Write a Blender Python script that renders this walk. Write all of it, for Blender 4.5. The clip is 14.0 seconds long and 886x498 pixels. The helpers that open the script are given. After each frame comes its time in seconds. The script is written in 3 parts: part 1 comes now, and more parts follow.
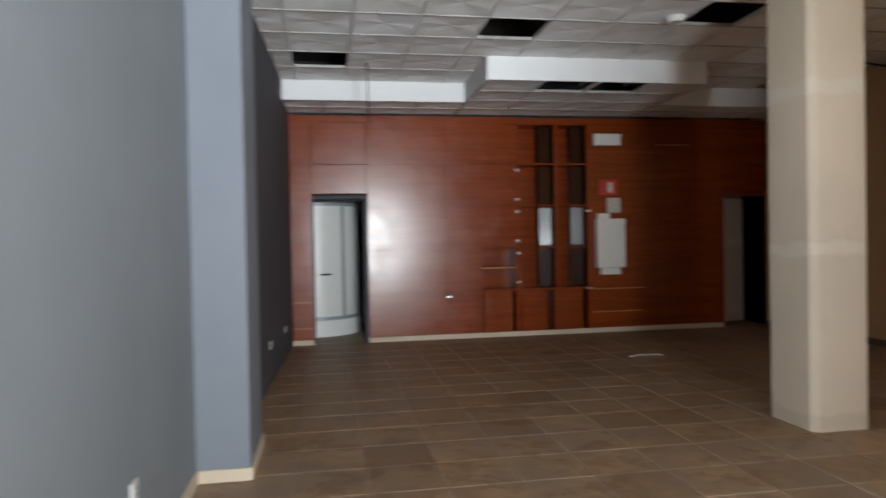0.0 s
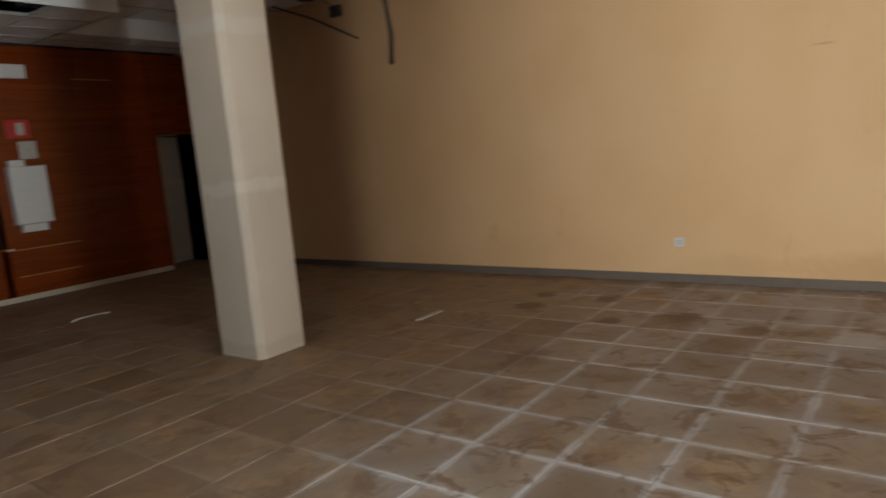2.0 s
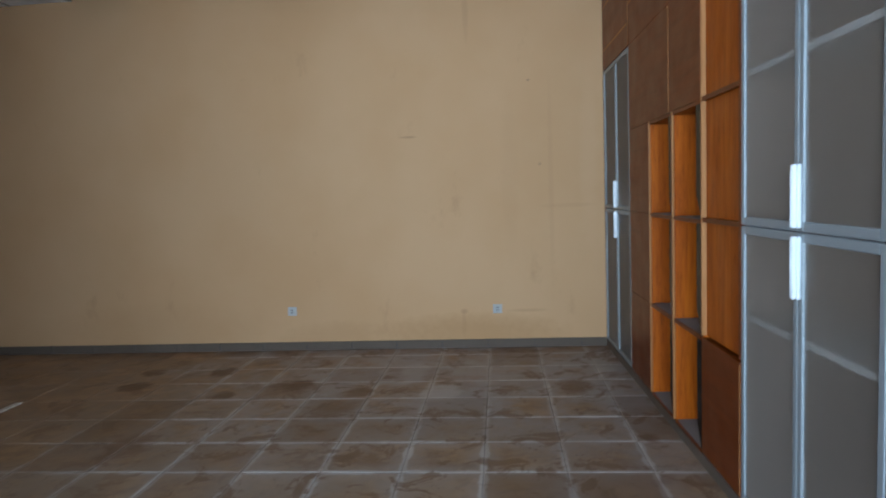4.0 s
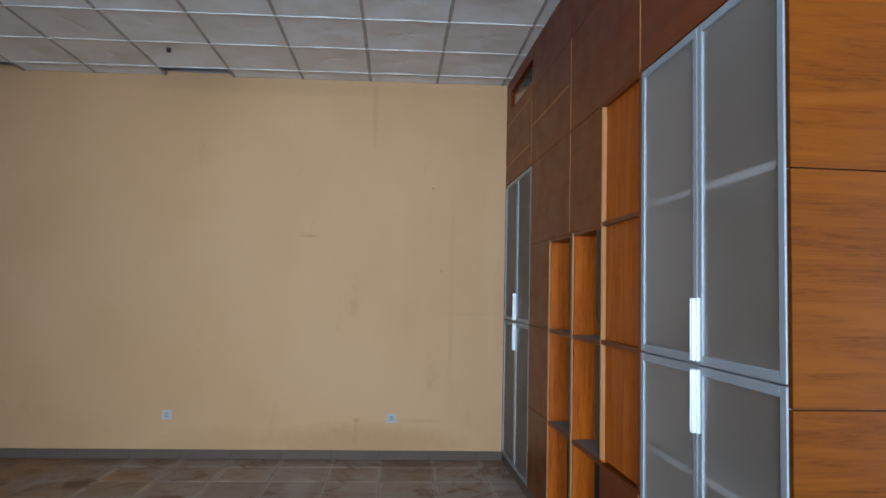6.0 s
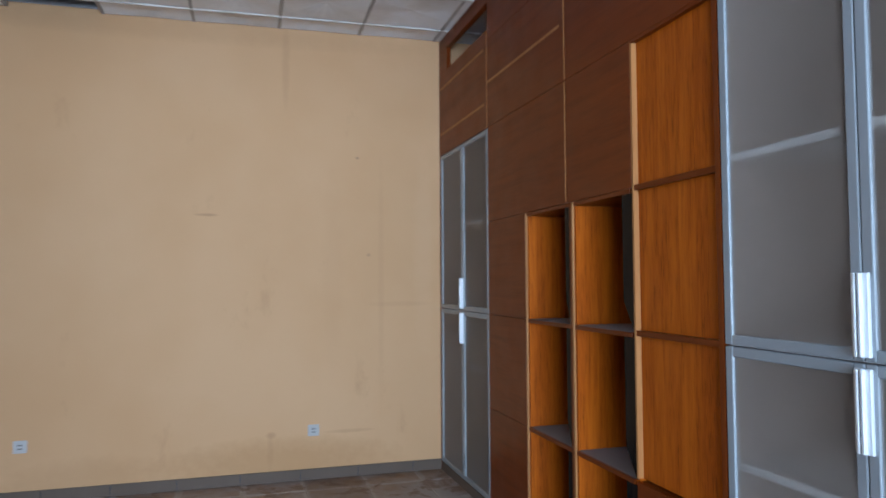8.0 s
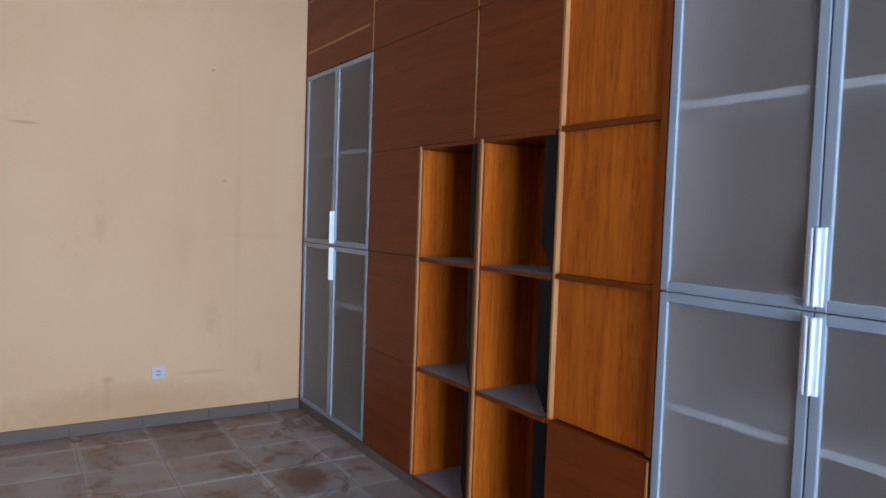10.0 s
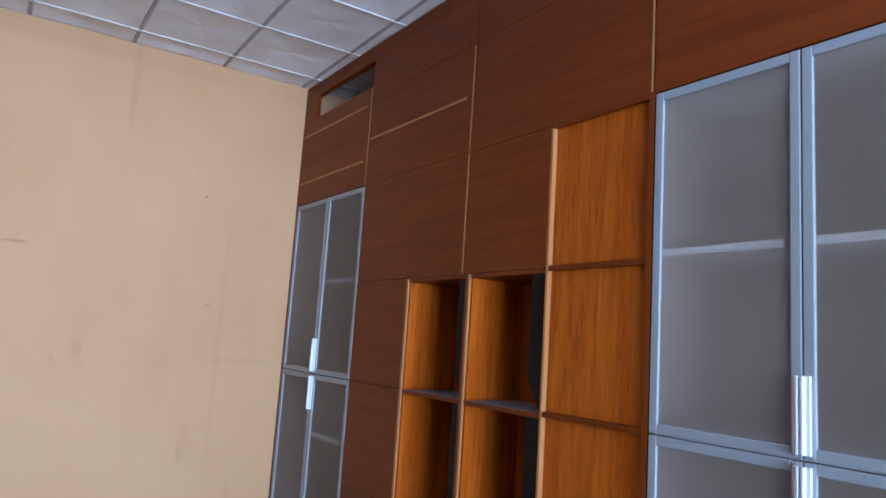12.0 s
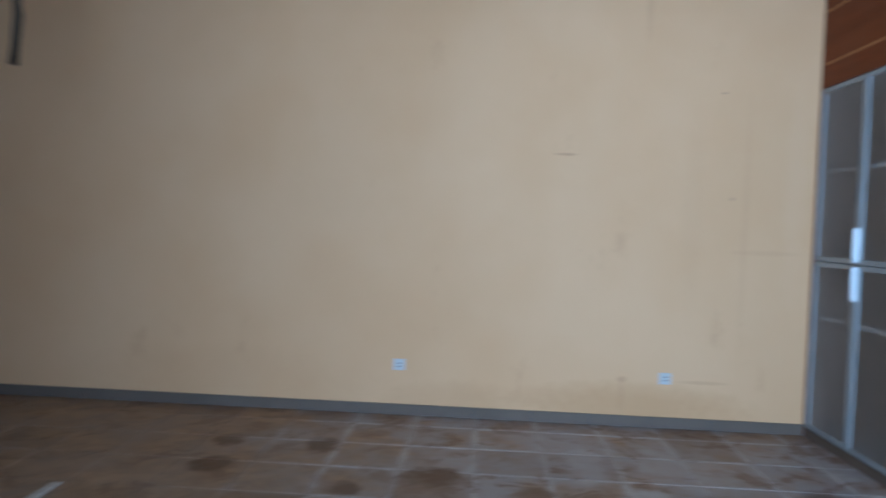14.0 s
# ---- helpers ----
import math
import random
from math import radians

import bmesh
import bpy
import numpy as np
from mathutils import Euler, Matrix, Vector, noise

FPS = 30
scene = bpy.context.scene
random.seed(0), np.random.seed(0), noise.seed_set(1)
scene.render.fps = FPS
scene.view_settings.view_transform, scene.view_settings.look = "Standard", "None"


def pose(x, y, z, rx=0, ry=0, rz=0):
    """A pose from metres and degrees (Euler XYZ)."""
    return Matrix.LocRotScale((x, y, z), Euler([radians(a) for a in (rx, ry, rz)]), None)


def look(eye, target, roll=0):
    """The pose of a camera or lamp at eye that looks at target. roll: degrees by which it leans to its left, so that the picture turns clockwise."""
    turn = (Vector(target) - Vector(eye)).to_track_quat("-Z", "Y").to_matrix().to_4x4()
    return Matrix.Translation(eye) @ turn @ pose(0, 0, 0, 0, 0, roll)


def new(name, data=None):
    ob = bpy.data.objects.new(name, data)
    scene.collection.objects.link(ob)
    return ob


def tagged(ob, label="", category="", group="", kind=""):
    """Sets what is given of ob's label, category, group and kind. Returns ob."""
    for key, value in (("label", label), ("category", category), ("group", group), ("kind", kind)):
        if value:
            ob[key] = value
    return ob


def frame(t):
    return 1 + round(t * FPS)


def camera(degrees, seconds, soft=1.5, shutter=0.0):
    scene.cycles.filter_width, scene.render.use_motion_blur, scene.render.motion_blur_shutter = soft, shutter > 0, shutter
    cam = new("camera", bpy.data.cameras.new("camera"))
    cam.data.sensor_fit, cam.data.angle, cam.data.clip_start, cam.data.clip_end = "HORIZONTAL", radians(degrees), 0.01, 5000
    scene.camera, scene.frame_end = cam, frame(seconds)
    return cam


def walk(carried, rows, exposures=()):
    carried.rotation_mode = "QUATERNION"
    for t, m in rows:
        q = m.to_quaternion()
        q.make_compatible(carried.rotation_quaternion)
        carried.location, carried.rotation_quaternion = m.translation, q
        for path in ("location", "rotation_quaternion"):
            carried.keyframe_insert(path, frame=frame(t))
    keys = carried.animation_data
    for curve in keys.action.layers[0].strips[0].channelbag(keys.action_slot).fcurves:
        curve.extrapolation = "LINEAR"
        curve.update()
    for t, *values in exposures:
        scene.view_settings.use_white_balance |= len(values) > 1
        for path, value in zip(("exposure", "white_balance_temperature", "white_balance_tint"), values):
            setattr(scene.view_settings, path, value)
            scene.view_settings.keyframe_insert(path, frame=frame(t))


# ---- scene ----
cam = camera(66.3, 14.0, 1.6, 0.5)
PATH = [
    (0, (-6.651, 0.878, 1.41), (-6.312, 2.849, 1.38), -1.1),
    (0.5, (-6.573, 1.069, 1.418), (-5.857, 2.934, 1.332), -4.1),
    (1, (-6.465, 1.082, 1.445), (-5.459, 2.794, 1.206), -6.1),
    (1.5, (-6.445, 1.062, 1.456), (-5.117, 2.523, 1.135), -5.3),
    (2, (-6.373, 1.06, 1.445), (-4.787, 2.242, 1.151), -4.9),
    (2.5, (-6.365, 1.047, 1.444), (-4.587, 1.922, 1.171), -4.0),
    (3, (-6.295, 1.069, 1.383), (-4.384, 1.613, 1.153), -2.9),
    (3.5, (-6.351, 1.004, 1.472), (-4.391, 1.33, 1.245), -3.2),
    (4, (-6.392, 1.0, 1.467), (-4.406, 1.17, 1.307), -2.0),
    (6.5, (-6.169, 1.06, 1.553), (-4.183, 0.881, 1.709), 1.7),
    (7, (-5.853, 1.165, 1.564), (-3.873, 0.925, 1.716), 1.8),
    (7.5, (-5.592, 1.354, 1.562), (-3.625, 1.017, 1.685), 1.3),
    (8, (-5.344, 1.517, 1.516), (-3.421, 0.973, 1.608), -0.3),
    (10.5, (-4.969, 1.899, 1.539), (-3.309, 0.785, 1.485), 2.8),
    (11, (-4.978, 1.928, 1.57), (-3.322, 0.812, 1.683), 3.8),
    (11.5, (-4.981, 1.932, 1.586), (-3.331, 0.826, 1.817), 4.2),
    (12, (-4.977, 1.928, 1.553), (-3.324, 0.836, 1.829), 3.8),
    (12.5, (-5.007, 1.9, 1.545), (-3.276, 0.919, 1.744), 2.4),
    (13, (-5.006, 1.887, 1.512), (-3.117, 1.232, 1.565), 2.2),
    (13.5, (-5.021, 2.084, 1.449), (-3.044, 1.781, 1.428), 2.2),
    (14, (-5.111, 2.43, 1.46), (-3.116, 2.549, 1.388), 2.0),
]
EXPOSURES = [(0.0, 0.3, 7000, 10), (0.5, 0.2, 7200, 10), (1.0, 0.1, 6950, 7), (1.5, 0.0, 7400, 9), (2.0, -0.15, 7200, 9), (2.5, -0.15, 6850, 8), (4.0, -0.38, 5550, 3),
             (7.0, -0.2, 5750, 8), (8.0, -0.1, 5500, 9), (10.5, 0.15, 5250, 14), (12.5, 0.25, 5150, 14), (13.5, 0.15, 4650, 5), (14.0, 0.1, 4600, 2)]
walk(cam, [(t, look(eye, target, roll)) for t, eye, target, roll in PATH],
     exposures=EXPOSURES)

# ---------------------------------------------------------------- world and light
world = bpy.data.worlds.new("world")
scene.world = world
world.use_nodes = True
wn = world.node_tree.nodes
sky = wn.new("ShaderNodeTexSky")
sky.sky_type = "NISHITA"
sky.sun_disc = False
sky.sun_elevation, sky.sun_rotation = radians(38), radians(150)
world.node_tree.links.new(sky.outputs[0], wn["Background"].inputs[0])
wn["Background"].inputs[1].default_value = 0.06


def area_lamp(name, eye, target, width, height, watts, colour, spread):
    data = bpy.data.lights.new(name, "AREA")
    data.shape, data.size, data.size_y = "RECTANGLE", width, height
    data.energy, data.color, data.spread = watts, colour, radians(spread)
    ob = new(name, data)
    ob.matrix_world = look(eye, target)
    return ob


# daylight of the street in front of the open entrance, and in the shop front opening
area_lamp("daylight_west", (-12.0, 1.5, 1.45), (0.0, 1.7, 2.4), 7.0, 2.6, 690, (0.78, 0.89, 1.0), 104)
area_lamp("daylight_south", (-5.1, -3.3, 1.45), (-6.4, 8.0, 5.0), 1.6, 2.3, 275, (0.80, 0.90, 1.0), 92)

# ---------------------------------------------------------------- materials


class Mat:
    """A small wrapper for a node material."""

    def __init__(self, name, colour, rough=0.5, metal=0.0, spec=0.5):
        self.m = bpy.data.materials.new(name)
        self.m.use_nodes = True
        self.nt = self.m.node_tree
        self.bsdf = self.nt.nodes["Principled BSDF"]
        self.bsdf.inputs["Base Color"].default_value = (*colour, 1)
        self.bsdf.inputs["Roughness"].default_value = rough
        self.bsdf.inputs["Metallic"].default_value = metal
        self.bsdf.inputs["Specular IOR Level"].default_value = spec
        self.pos = None

    def node(self, kind, **values):
        n = self.nt.nodes.new(kind)
        for key, v in values.items():
            n.inputs[key.replace("_", " ")].default_value = v
        return n

    def link(self, a, b):
        self.nt.links.new(a, b)

    def position(self):
        if not self.pos:
            self.pos = self.node("ShaderNodeNewGeometry").outputs["Position"]
        return self.pos

    def noise(self, scale, stretch=(1, 1, 1), detail=4.0, rough=0.55, distort=0.0):
        mp = self.node("ShaderNodeMapping")
        mp.inputs["Scale"].default_value = stretch
        self.link(self.position(), mp.inputs["Vector"])
        n = self.node("ShaderNodeTexNoise", Scale=scale, Detail=detail, Roughness=rough, Distortion=distort)
        self.link(mp.outputs[0], n.inputs["Vector"])
        return n.outputs["Fac"]

    def ramp(self, fac, *stops):
        r = self.node("ShaderNodeValToRGB")
        el = r.color_ramp.elements
        while len(el) < len(stops):
            el.new(0.5)
        for e, (p, c) in zip(el, stops):
            e.position = p
            e.color = (*c, 1) if isinstance(c, tuple) else (c, c, c, 1)
        self.link(fac, r.inputs[0])
        return r.outputs[0]

    def mix(self, fac, a, b, mode="MIX"):
        n = self.nt.nodes.new("ShaderNodeMix")
        n.data_type, n.blend_type = "RGBA", mode
        for value, i in ((fac, 0), (a, 6), (b, 7)):
            if isinstance(value, (int, float)):
                n.inputs[i].default_value = value
            elif isinstance(value, tuple):
                n.inputs[i].default_value = (*value, 1)
            else:
                self.link(value, n.inputs[i])
        return n.outputs[2]

    def math(self, op, a, b=0.0):
        n = self.nt.nodes.new("ShaderNodeMath")
        n.operation = op
        for value, i in ((a, 0), (b, 1)):
            if isinstance(value, (int, float)):
                n.inputs[i].default_value = value
            else:
                self.link(value, n.inputs[i])
        return n.outputs[0]

    def colour(self, out):
        self.link(out, self.bsdf.inputs["Base Color"])
        return self

    def roughness(self, fac, lo, hi):
        self.link(self.ramp(fac, (0.3, lo), (0.7, hi)), self.bsdf.inputs["Roughness"])
        return self

    def bump(self, fac, strength, distance=0.002):
        b = self.node("ShaderNodeBump", Strength=strength, Distance=distance)
        self.link(fac, b.inputs["Height"])
        self.link(b.outputs[0], self.bsdf.inputs["Normal"])
        return self


def plaster(name, colour, second, stain, stain_low=0.62):
    """Painted plaster: slow patches, fine grain, a few stains."""
    m = Mat(name, colour, 0.75, spec=0.25)
    slow = m.noise(0.9, detail=3)
    base = m.mix(m.ramp(slow, (0.35, 0.0), (0.65, 1.0)), colour, second)
    spots = m.noise(2.3, (1, 1, 0.45), detail=7, rough=0.7)
    base = m.mix(m.ramp(spots, (stain_low, 0.0), (stain_low + 0.16, 0.55)), base, stain)
    m.colour(base)
    m.bump(m.noise(140, detail=3), 0.25, 0.001)
    return m


def laminate(name, colours, along, rough=(0.26, 0.38), scale=1.0, spec=0.5, grain=1.0, streak=0.3):
    """Wood-grain board; along is the axis that the grain follows."""
    m = Mat(name, colours[1], 0.3, spec=spec)
    stretch = {"x": (0.35, 6, 6), "y": (6, 0.35, 6), "z": (6, 6, 0.35)}[along]
    fine = m.noise(5 * scale, tuple(3 * s for s in stretch), detail=6, rough=0.6, distort=0.3)
    wide = m.noise(2.2 * scale, stretch, detail=3, distort=0.8)
    lines = m.noise(7 * scale, tuple(s * 2 for s in stretch), detail=3, rough=0.7, distort=0.2)
    c = m.mix(m.ramp(fine, (0.3, 0.0), (0.72, 1.0)), colours[0], colours[1])
    c = m.mix(m.ramp(lines, (0.52, 0.0), (0.64, 0.75 * streak)), c, tuple(0.45 * v for v in colours[0]))
    c = m.mix(m.ramp(wide, (0.4, 0.0), (0.7, 0.7 * grain)), c, colours[2])
    c = m.mix(m.ramp(m.noise(1.3, detail=4), (0.35, 0.25), (0.65, 0.0)), c, colours[0])
    m.colour(c)
    m.roughness(m.noise(5, detail=5), *rough)
    m.bump(fine, 0.06, 0.001)
    return m


yellow = plaster("yellow_plaster", (0.62, 0.376, 0.188), (0.655, 0.411, 0.218), (0.43, 0.25, 0.12))
ysep = yellow.node("ShaderNodeSeparateXYZ")
yellow.link(yellow.position(), ysep.inputs[0])
ywob = yellow.math("MULTIPLY", yellow.math("SUBTRACT", yellow.noise(14, detail=4), 0.5), 0.9)
wall_colour = yellow.bsdf.inputs["Base Color"].links[0].from_socket
for cy, cz, ry, rz, amount, tone in (
        (1.842, 2.014, 0.10, 0.012, 0.7, (0.33, 0.18, 0.08)), (0.71, 2.49, 0.016, 0.012, 0.9, (0.2, 0.13, 0.08)), (0.62, 1.72, 0.02, 0.016, 0.6, (0.3, 0.18, 0.1)),
        (1.365, 0.35, 0.045, 0.03, 0.5, (0.30, 0.16, 0.07)), (1.37, 0.22, 0.03, 0.16, 0.35, (0.36, 0.2, 0.1)), (0.77, 0.35, 0.22, 0.018, 0.4, (0.36, 0.2, 0.09)),
        (1.3, 0.15, 1.0, 0.20, 0.8, (0.45, 0.25, 0.10)), (2.6, 0.13, 0.6, 0.17, 0.5, (0.47, 0.27, 0.12)), (4.4, 0.2, 1.4, 0.3, 0.25, (0.47, 0.27, 0.12)),
        (1.27, 3.2, 0.035, 0.40, 0.4, (0.42, 0.25, 0.12)), (2.2, 3.4, 2.2, 0.10, 0.35, (0.42, 0.26, 0.13)),
        (0.52, 1.5, 0.03, 1.1, 0.30, (0.48, 0.28, 0.14)), (0.17, 1.75, 0.10, 0.9, 0.35, (0.70, 0.46, 0.27)), (0.36, 1.33, 0.30, 0.025, 0.3, (0.46, 0.27, 0.13)),
        (0.90, 1.6, 0.10, 0.9, 0.18, (0.5, 0.3, 0.15)), (3.6, 1.5, 0.5, 0.8, 0.15, (0.52, 0.31, 0.15))):
    dy = yellow.math("DIVIDE", yellow.math("SUBTRACT", ysep.outputs[1], cy), ry)
    dz = yellow.math("DIVIDE", yellow.math("SUBTRACT", ysep.outputs[2], cz), rz)
    dist = yellow.math("ADD", yellow.math("ADD", yellow.math("MULTIPLY", dy, dy), yellow.math("MULTIPLY", dz, dz)), ywob)
    wall_colour = yellow.mix(yellow.ramp(dist, (0.1, 0.6 * amount), (1.0, 0.0)), wall_colour, tone)
yellow.colour(wall_colour)
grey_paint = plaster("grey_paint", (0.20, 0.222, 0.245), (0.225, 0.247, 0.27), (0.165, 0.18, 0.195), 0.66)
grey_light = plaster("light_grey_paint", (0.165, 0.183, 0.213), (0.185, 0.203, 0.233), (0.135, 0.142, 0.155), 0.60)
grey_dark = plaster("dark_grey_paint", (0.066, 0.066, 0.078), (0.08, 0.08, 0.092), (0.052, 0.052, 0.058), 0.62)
cream = plaster("cream_plaster", (0.66, 0.54, 0.42), (0.58, 0.48, 0.385), (0.50, 0.40, 0.32), 0.60)
csep = cream.node("ShaderNodeSeparateXYZ")
cream.link(cream.position(), csep.inputs[0])
cream_colour = cream.bsdf.inputs["Base Color"].links[0].from_socket
cwob = cream.math("ADD", csep.outputs[2], cream.math("MULTIPLY", cream.math("SUBTRACT", cream.noise(6, detail=4), 0.5), 0.12))
for cz, half, tone in ((2.43, 0.07, (0.72, 0.66, 0.56)), (1.28, 0.06, (0.74, 0.67, 0.56)), (0.06, 0.07, (0.45, 0.38, 0.29)), (2.9, 0.4, (0.60, 0.50, 0.36))):
    band = cream.ramp(cream.math("DIVIDE", cream.math("ABSOLUTE", cream.math("SUBTRACT", cwob, cz)), half), (0.5, 0.42), (1.0, 0.0))
    cream_colour = cream.mix(band, cream_colour, tone)
cream.colour(cream_colour)
white_board = plaster("white_board", (0.78, 0.79, 0.80), (0.72, 0.73, 0.74), (0.6, 0.58, 0.54), 0.68)
concrete = plaster("rough_concrete", (0.16, 0.15, 0.14), (0.2, 0.19, 0.18), (0.1, 0.1, 0.1), 0.6)
bare_render = plaster("bare_grey_render", (0.42, 0.43, 0.45), (0.36, 0.37, 0.39), (0.28, 0.28, 0.28), 0.6)

MAHOGANY = ((0.118, 0.021, 0.002), (0.172, 0.034, 0.003), (0.20, 0.043, 0.005))
# orange raised to make up for bounced light missing in the niches
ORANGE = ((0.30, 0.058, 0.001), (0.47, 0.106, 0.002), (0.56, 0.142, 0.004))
# same teak as ORANGE, darkened to offset the strong entrance light
ORANGE_DIMMED = ((0.092, 0.022, 0.001), (0.138, 0.036, 0.001), (0.165, 0.046, 0.002))
wood_x = laminate("dark_laminate", MAHOGANY, "x", (0.30, 0.42), spec=0.18, streak=0.12)
wood_z = laminate("dark_upright_laminate", MAHOGANY, "z", (0.30, 0.42), spec=0.18, streak=0.12)
wood_red = laminate("red_laminate", ((0.155, 0.021, 0.002), (0.23, 0.036, 0.003), (0.28, 0.050, 0.005)), "x", (0.19, 0.27), spec=0.44, streak=0.15)
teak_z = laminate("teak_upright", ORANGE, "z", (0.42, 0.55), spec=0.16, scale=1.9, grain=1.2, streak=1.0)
teak_y = laminate("teak_level_dimmed", ORANGE_DIMMED, "y", (0.5, 0.62), spec=0.05, scale=1.4, grain=1.2, streak=0.7)
edge_wood = laminate("raw_edge_strip", ((0.33, 0.13, 0.03), (0.43, 0.19, 0.055), (0.50, 0.24, 0.08)), "z", (0.5, 0.6))
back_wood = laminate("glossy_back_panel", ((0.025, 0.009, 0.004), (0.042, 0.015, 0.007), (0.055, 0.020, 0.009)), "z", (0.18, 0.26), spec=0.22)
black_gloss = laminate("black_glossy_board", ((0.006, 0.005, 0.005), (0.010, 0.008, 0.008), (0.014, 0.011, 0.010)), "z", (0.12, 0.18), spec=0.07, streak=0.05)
dust_grey = plaster("dusty_shelf", (0.20, 0.195, 0.20), (0.25, 0.24, 0.24), (0.13, 0.10, 0.08), 0.6)

alu = Mat("brushed_aluminium", (0.33, 0.365, 0.395), 0.5, 0.25, 0.3)
alu.roughness(alu.noise(30, (1, 1, 12), detail=4), 0.40, 0.55)
alu.bump(alu.noise(220, (1, 1, 0.1)), 0.05, 0.0005)
bright_alu = Mat("bright_aluminium", (0.80, 0.84, 0.88), 0.4, 0.3)
bright_alu.roughness(bright_alu.noise(30, (1, 1, 8)), 0.34, 0.46)
steel = Mat("polished_steel", (0.8, 0.82, 0.84), 0.2, 1.0)
steel.roughness(steel.noise(20), 0.16, 0.3)

# frosted glass: half rough see-through, half milky
glass = Mat("frosted_glass", (0.27, 0.27, 0.26), 0.30, spec=0.28)
glass.colour(glass.mix(glass.ramp(glass.noise(2.2, detail=3), (0.35, 0.0), (0.7, 1.0)), (0.235, 0.190, 0.158), (0.275, 0.225, 0.188)))
see = glass.node("ShaderNodeBsdfRefraction", Roughness=0.40, IOR=1.12)
see.inputs["Color"].default_value = (0.92, 0.92, 0.91, 1)
blend = glass.node("ShaderNodeMixShader", Fac=0.64)
glass.link(glass.bsdf.outputs[0], blend.inputs[1])
glass.link(see.outputs[0], blend.inputs[2])
glass.link(blend.outputs[0], glass.nt.nodes["Material Output"].inputs["Surface"])

white_plastic = Mat("white_plastic", (0.78, 0.78, 0.76), 0.35)
aged_plastic = plaster("aged_plastic", (0.56, 0.55, 0.54), (0.50, 0.49, 0.47), (0.42, 0.40, 0.37), 0.6)
slot_grey = Mat("socket_grey", (0.22, 0.21, 0.2), 0.5)
slot_grey.roughness(slot_grey.noise(50), 0.45, 0.6)
white_plastic.colour(white_plastic.mix(white_plastic.ramp(white_plastic.noise(40), (0.4, 0.0), (0.7, 0.5)), (0.78, 0.78, 0.76), (0.66, 0.65, 0.6)))
dark_plastic = Mat("dark_plastic", (0.03, 0.03, 0.035), 0.4)
dark_plastic.roughness(dark_plastic.noise(60), 0.35, 0.5)
red_paint = Mat("red_sign_paint", (0.55, 0.03, 0.025), 0.4)
red_paint.colour(red_paint.mix(red_paint.ramp(red_paint.noise(12), (0.4, 0.0), (0.7, 0.4)), (0.55, 0.03, 0.025), (0.42, 0.04, 0.03)))
inner_board = plaster("pale_inner_board", (0.215, 0.175, 0.155), (0.19, 0.155, 0.138), (0.15, 0.12, 0.105), 0.62)
cable_black = Mat("black_cable", (0.02, 0.018, 0.016), 0.55)
cable_black.roughness(cable_black.noise(50), 0.5, 0.65)
conduit_brown = plaster("brown_conduit", (0.060, 0.040, 0.024), (0.075, 0.052, 0.032), (0.04, 0.028, 0.018), 0.6)
paper = Mat("paper", (0.62, 0.58, 0.52), 0.8)
paper.colour(paper.mix(paper.ramp(paper.noise(25), (0.4, 0.0), (0.6, 1.0)), (0.62, 0.58, 0.52), (0.5, 0.45, 0.4)))
porcelain = Mat("white_tray", (0.8, 0.81, 0.8), 0.2)
porcelain.roughness(porcelain.noise(8), 0.15, 0.3)
pale_trim = plaster("pale_skirting", (0.62, 0.52, 0.40), (0.56, 0.47, 0.36), (0.4, 0.33, 0.25), 0.6)

# ceiling tile: embossed white panel, aged
tile_white = Mat("ceiling_tile", (0.72, 0.73, 0.76), 0.8, spec=0.2)
tw = tile_white.mix(tile_white.ramp(tile_white.noise(2.5, detail=6), (0.42, 0.0), (0.68, 0.8)), (0.86, 0.87, 0.89), (0.70, 0.67, 0.63))
isl = tile_white.node("ShaderNodeNewGeometry").outputs["Random Per Island"]
tw = tile_white.mix(tile_white.ramp(isl, (0.2, 0.0), (1.0, 0.3)), tw, (0.66, 0.63, 0.59))
tile_white.colour(tw)
tsep = tile_white.node("ShaderNodeSeparateXYZ")
tile_white.link(tile_white.position(), tsep.inputs[0])


def in_tile(coord, offset, pitch):
    return tile_white.math("SUBTRACT", tile_white.math("FRACT", tile_white.math("DIVIDE", tile_white.math("ADD", coord, 100 * pitch - offset), pitch)), 0.5)


rays = tile_white.math("ARCTAN2", in_tile(tsep.outputs[1], 0.70, 0.622), in_tile(tsep.outputs[0], -0.25, 0.612))
rays = tile_white.math("SINE", tile_white.math("MULTIPLY", rays, 20.0))
sectors = tile_white.math("SINE", tile_white.math("MULTIPLY", tile_white.math("ARCTAN2", in_tile(tsep.outputs[1], 0.70, 0.622), in_tile(tsep.outputs[0], -0.25, 0.612)), 4.0))
relief = tile_white.math("ADD", tile_white.math("MULTIPLY", rays, 0.12), tile_white.math("ADD", sectors, tile_white.math("MULTIPLY", tile_white.noise(260, detail=2), 0.1)))
tile_white.bump(relief, 0.20, 0.012)
grid_paint = Mat("ceiling_grid_paint", (0.62, 0.62, 0.62), 0.5)
grid_paint.colour(grid_paint.mix(grid_paint.ramp(grid_paint.noise(6, detail=5), (0.4, 0.0), (0.65, 1.0)), (0.42, 0.41, 0.40), (0.30, 0.28, 0.26)))

grid_bright = Mat("ceiling_bar_paint", (0.8, 0.8, 0.8), 0.5)
grid_bright.colour(grid_bright.mix(grid_bright.ramp(grid_bright.noise(6, detail=5), (0.4, 0.0), (0.65, 1.0)), (0.82, 0.82, 0.82), (0.6, 0.57, 0.52)))

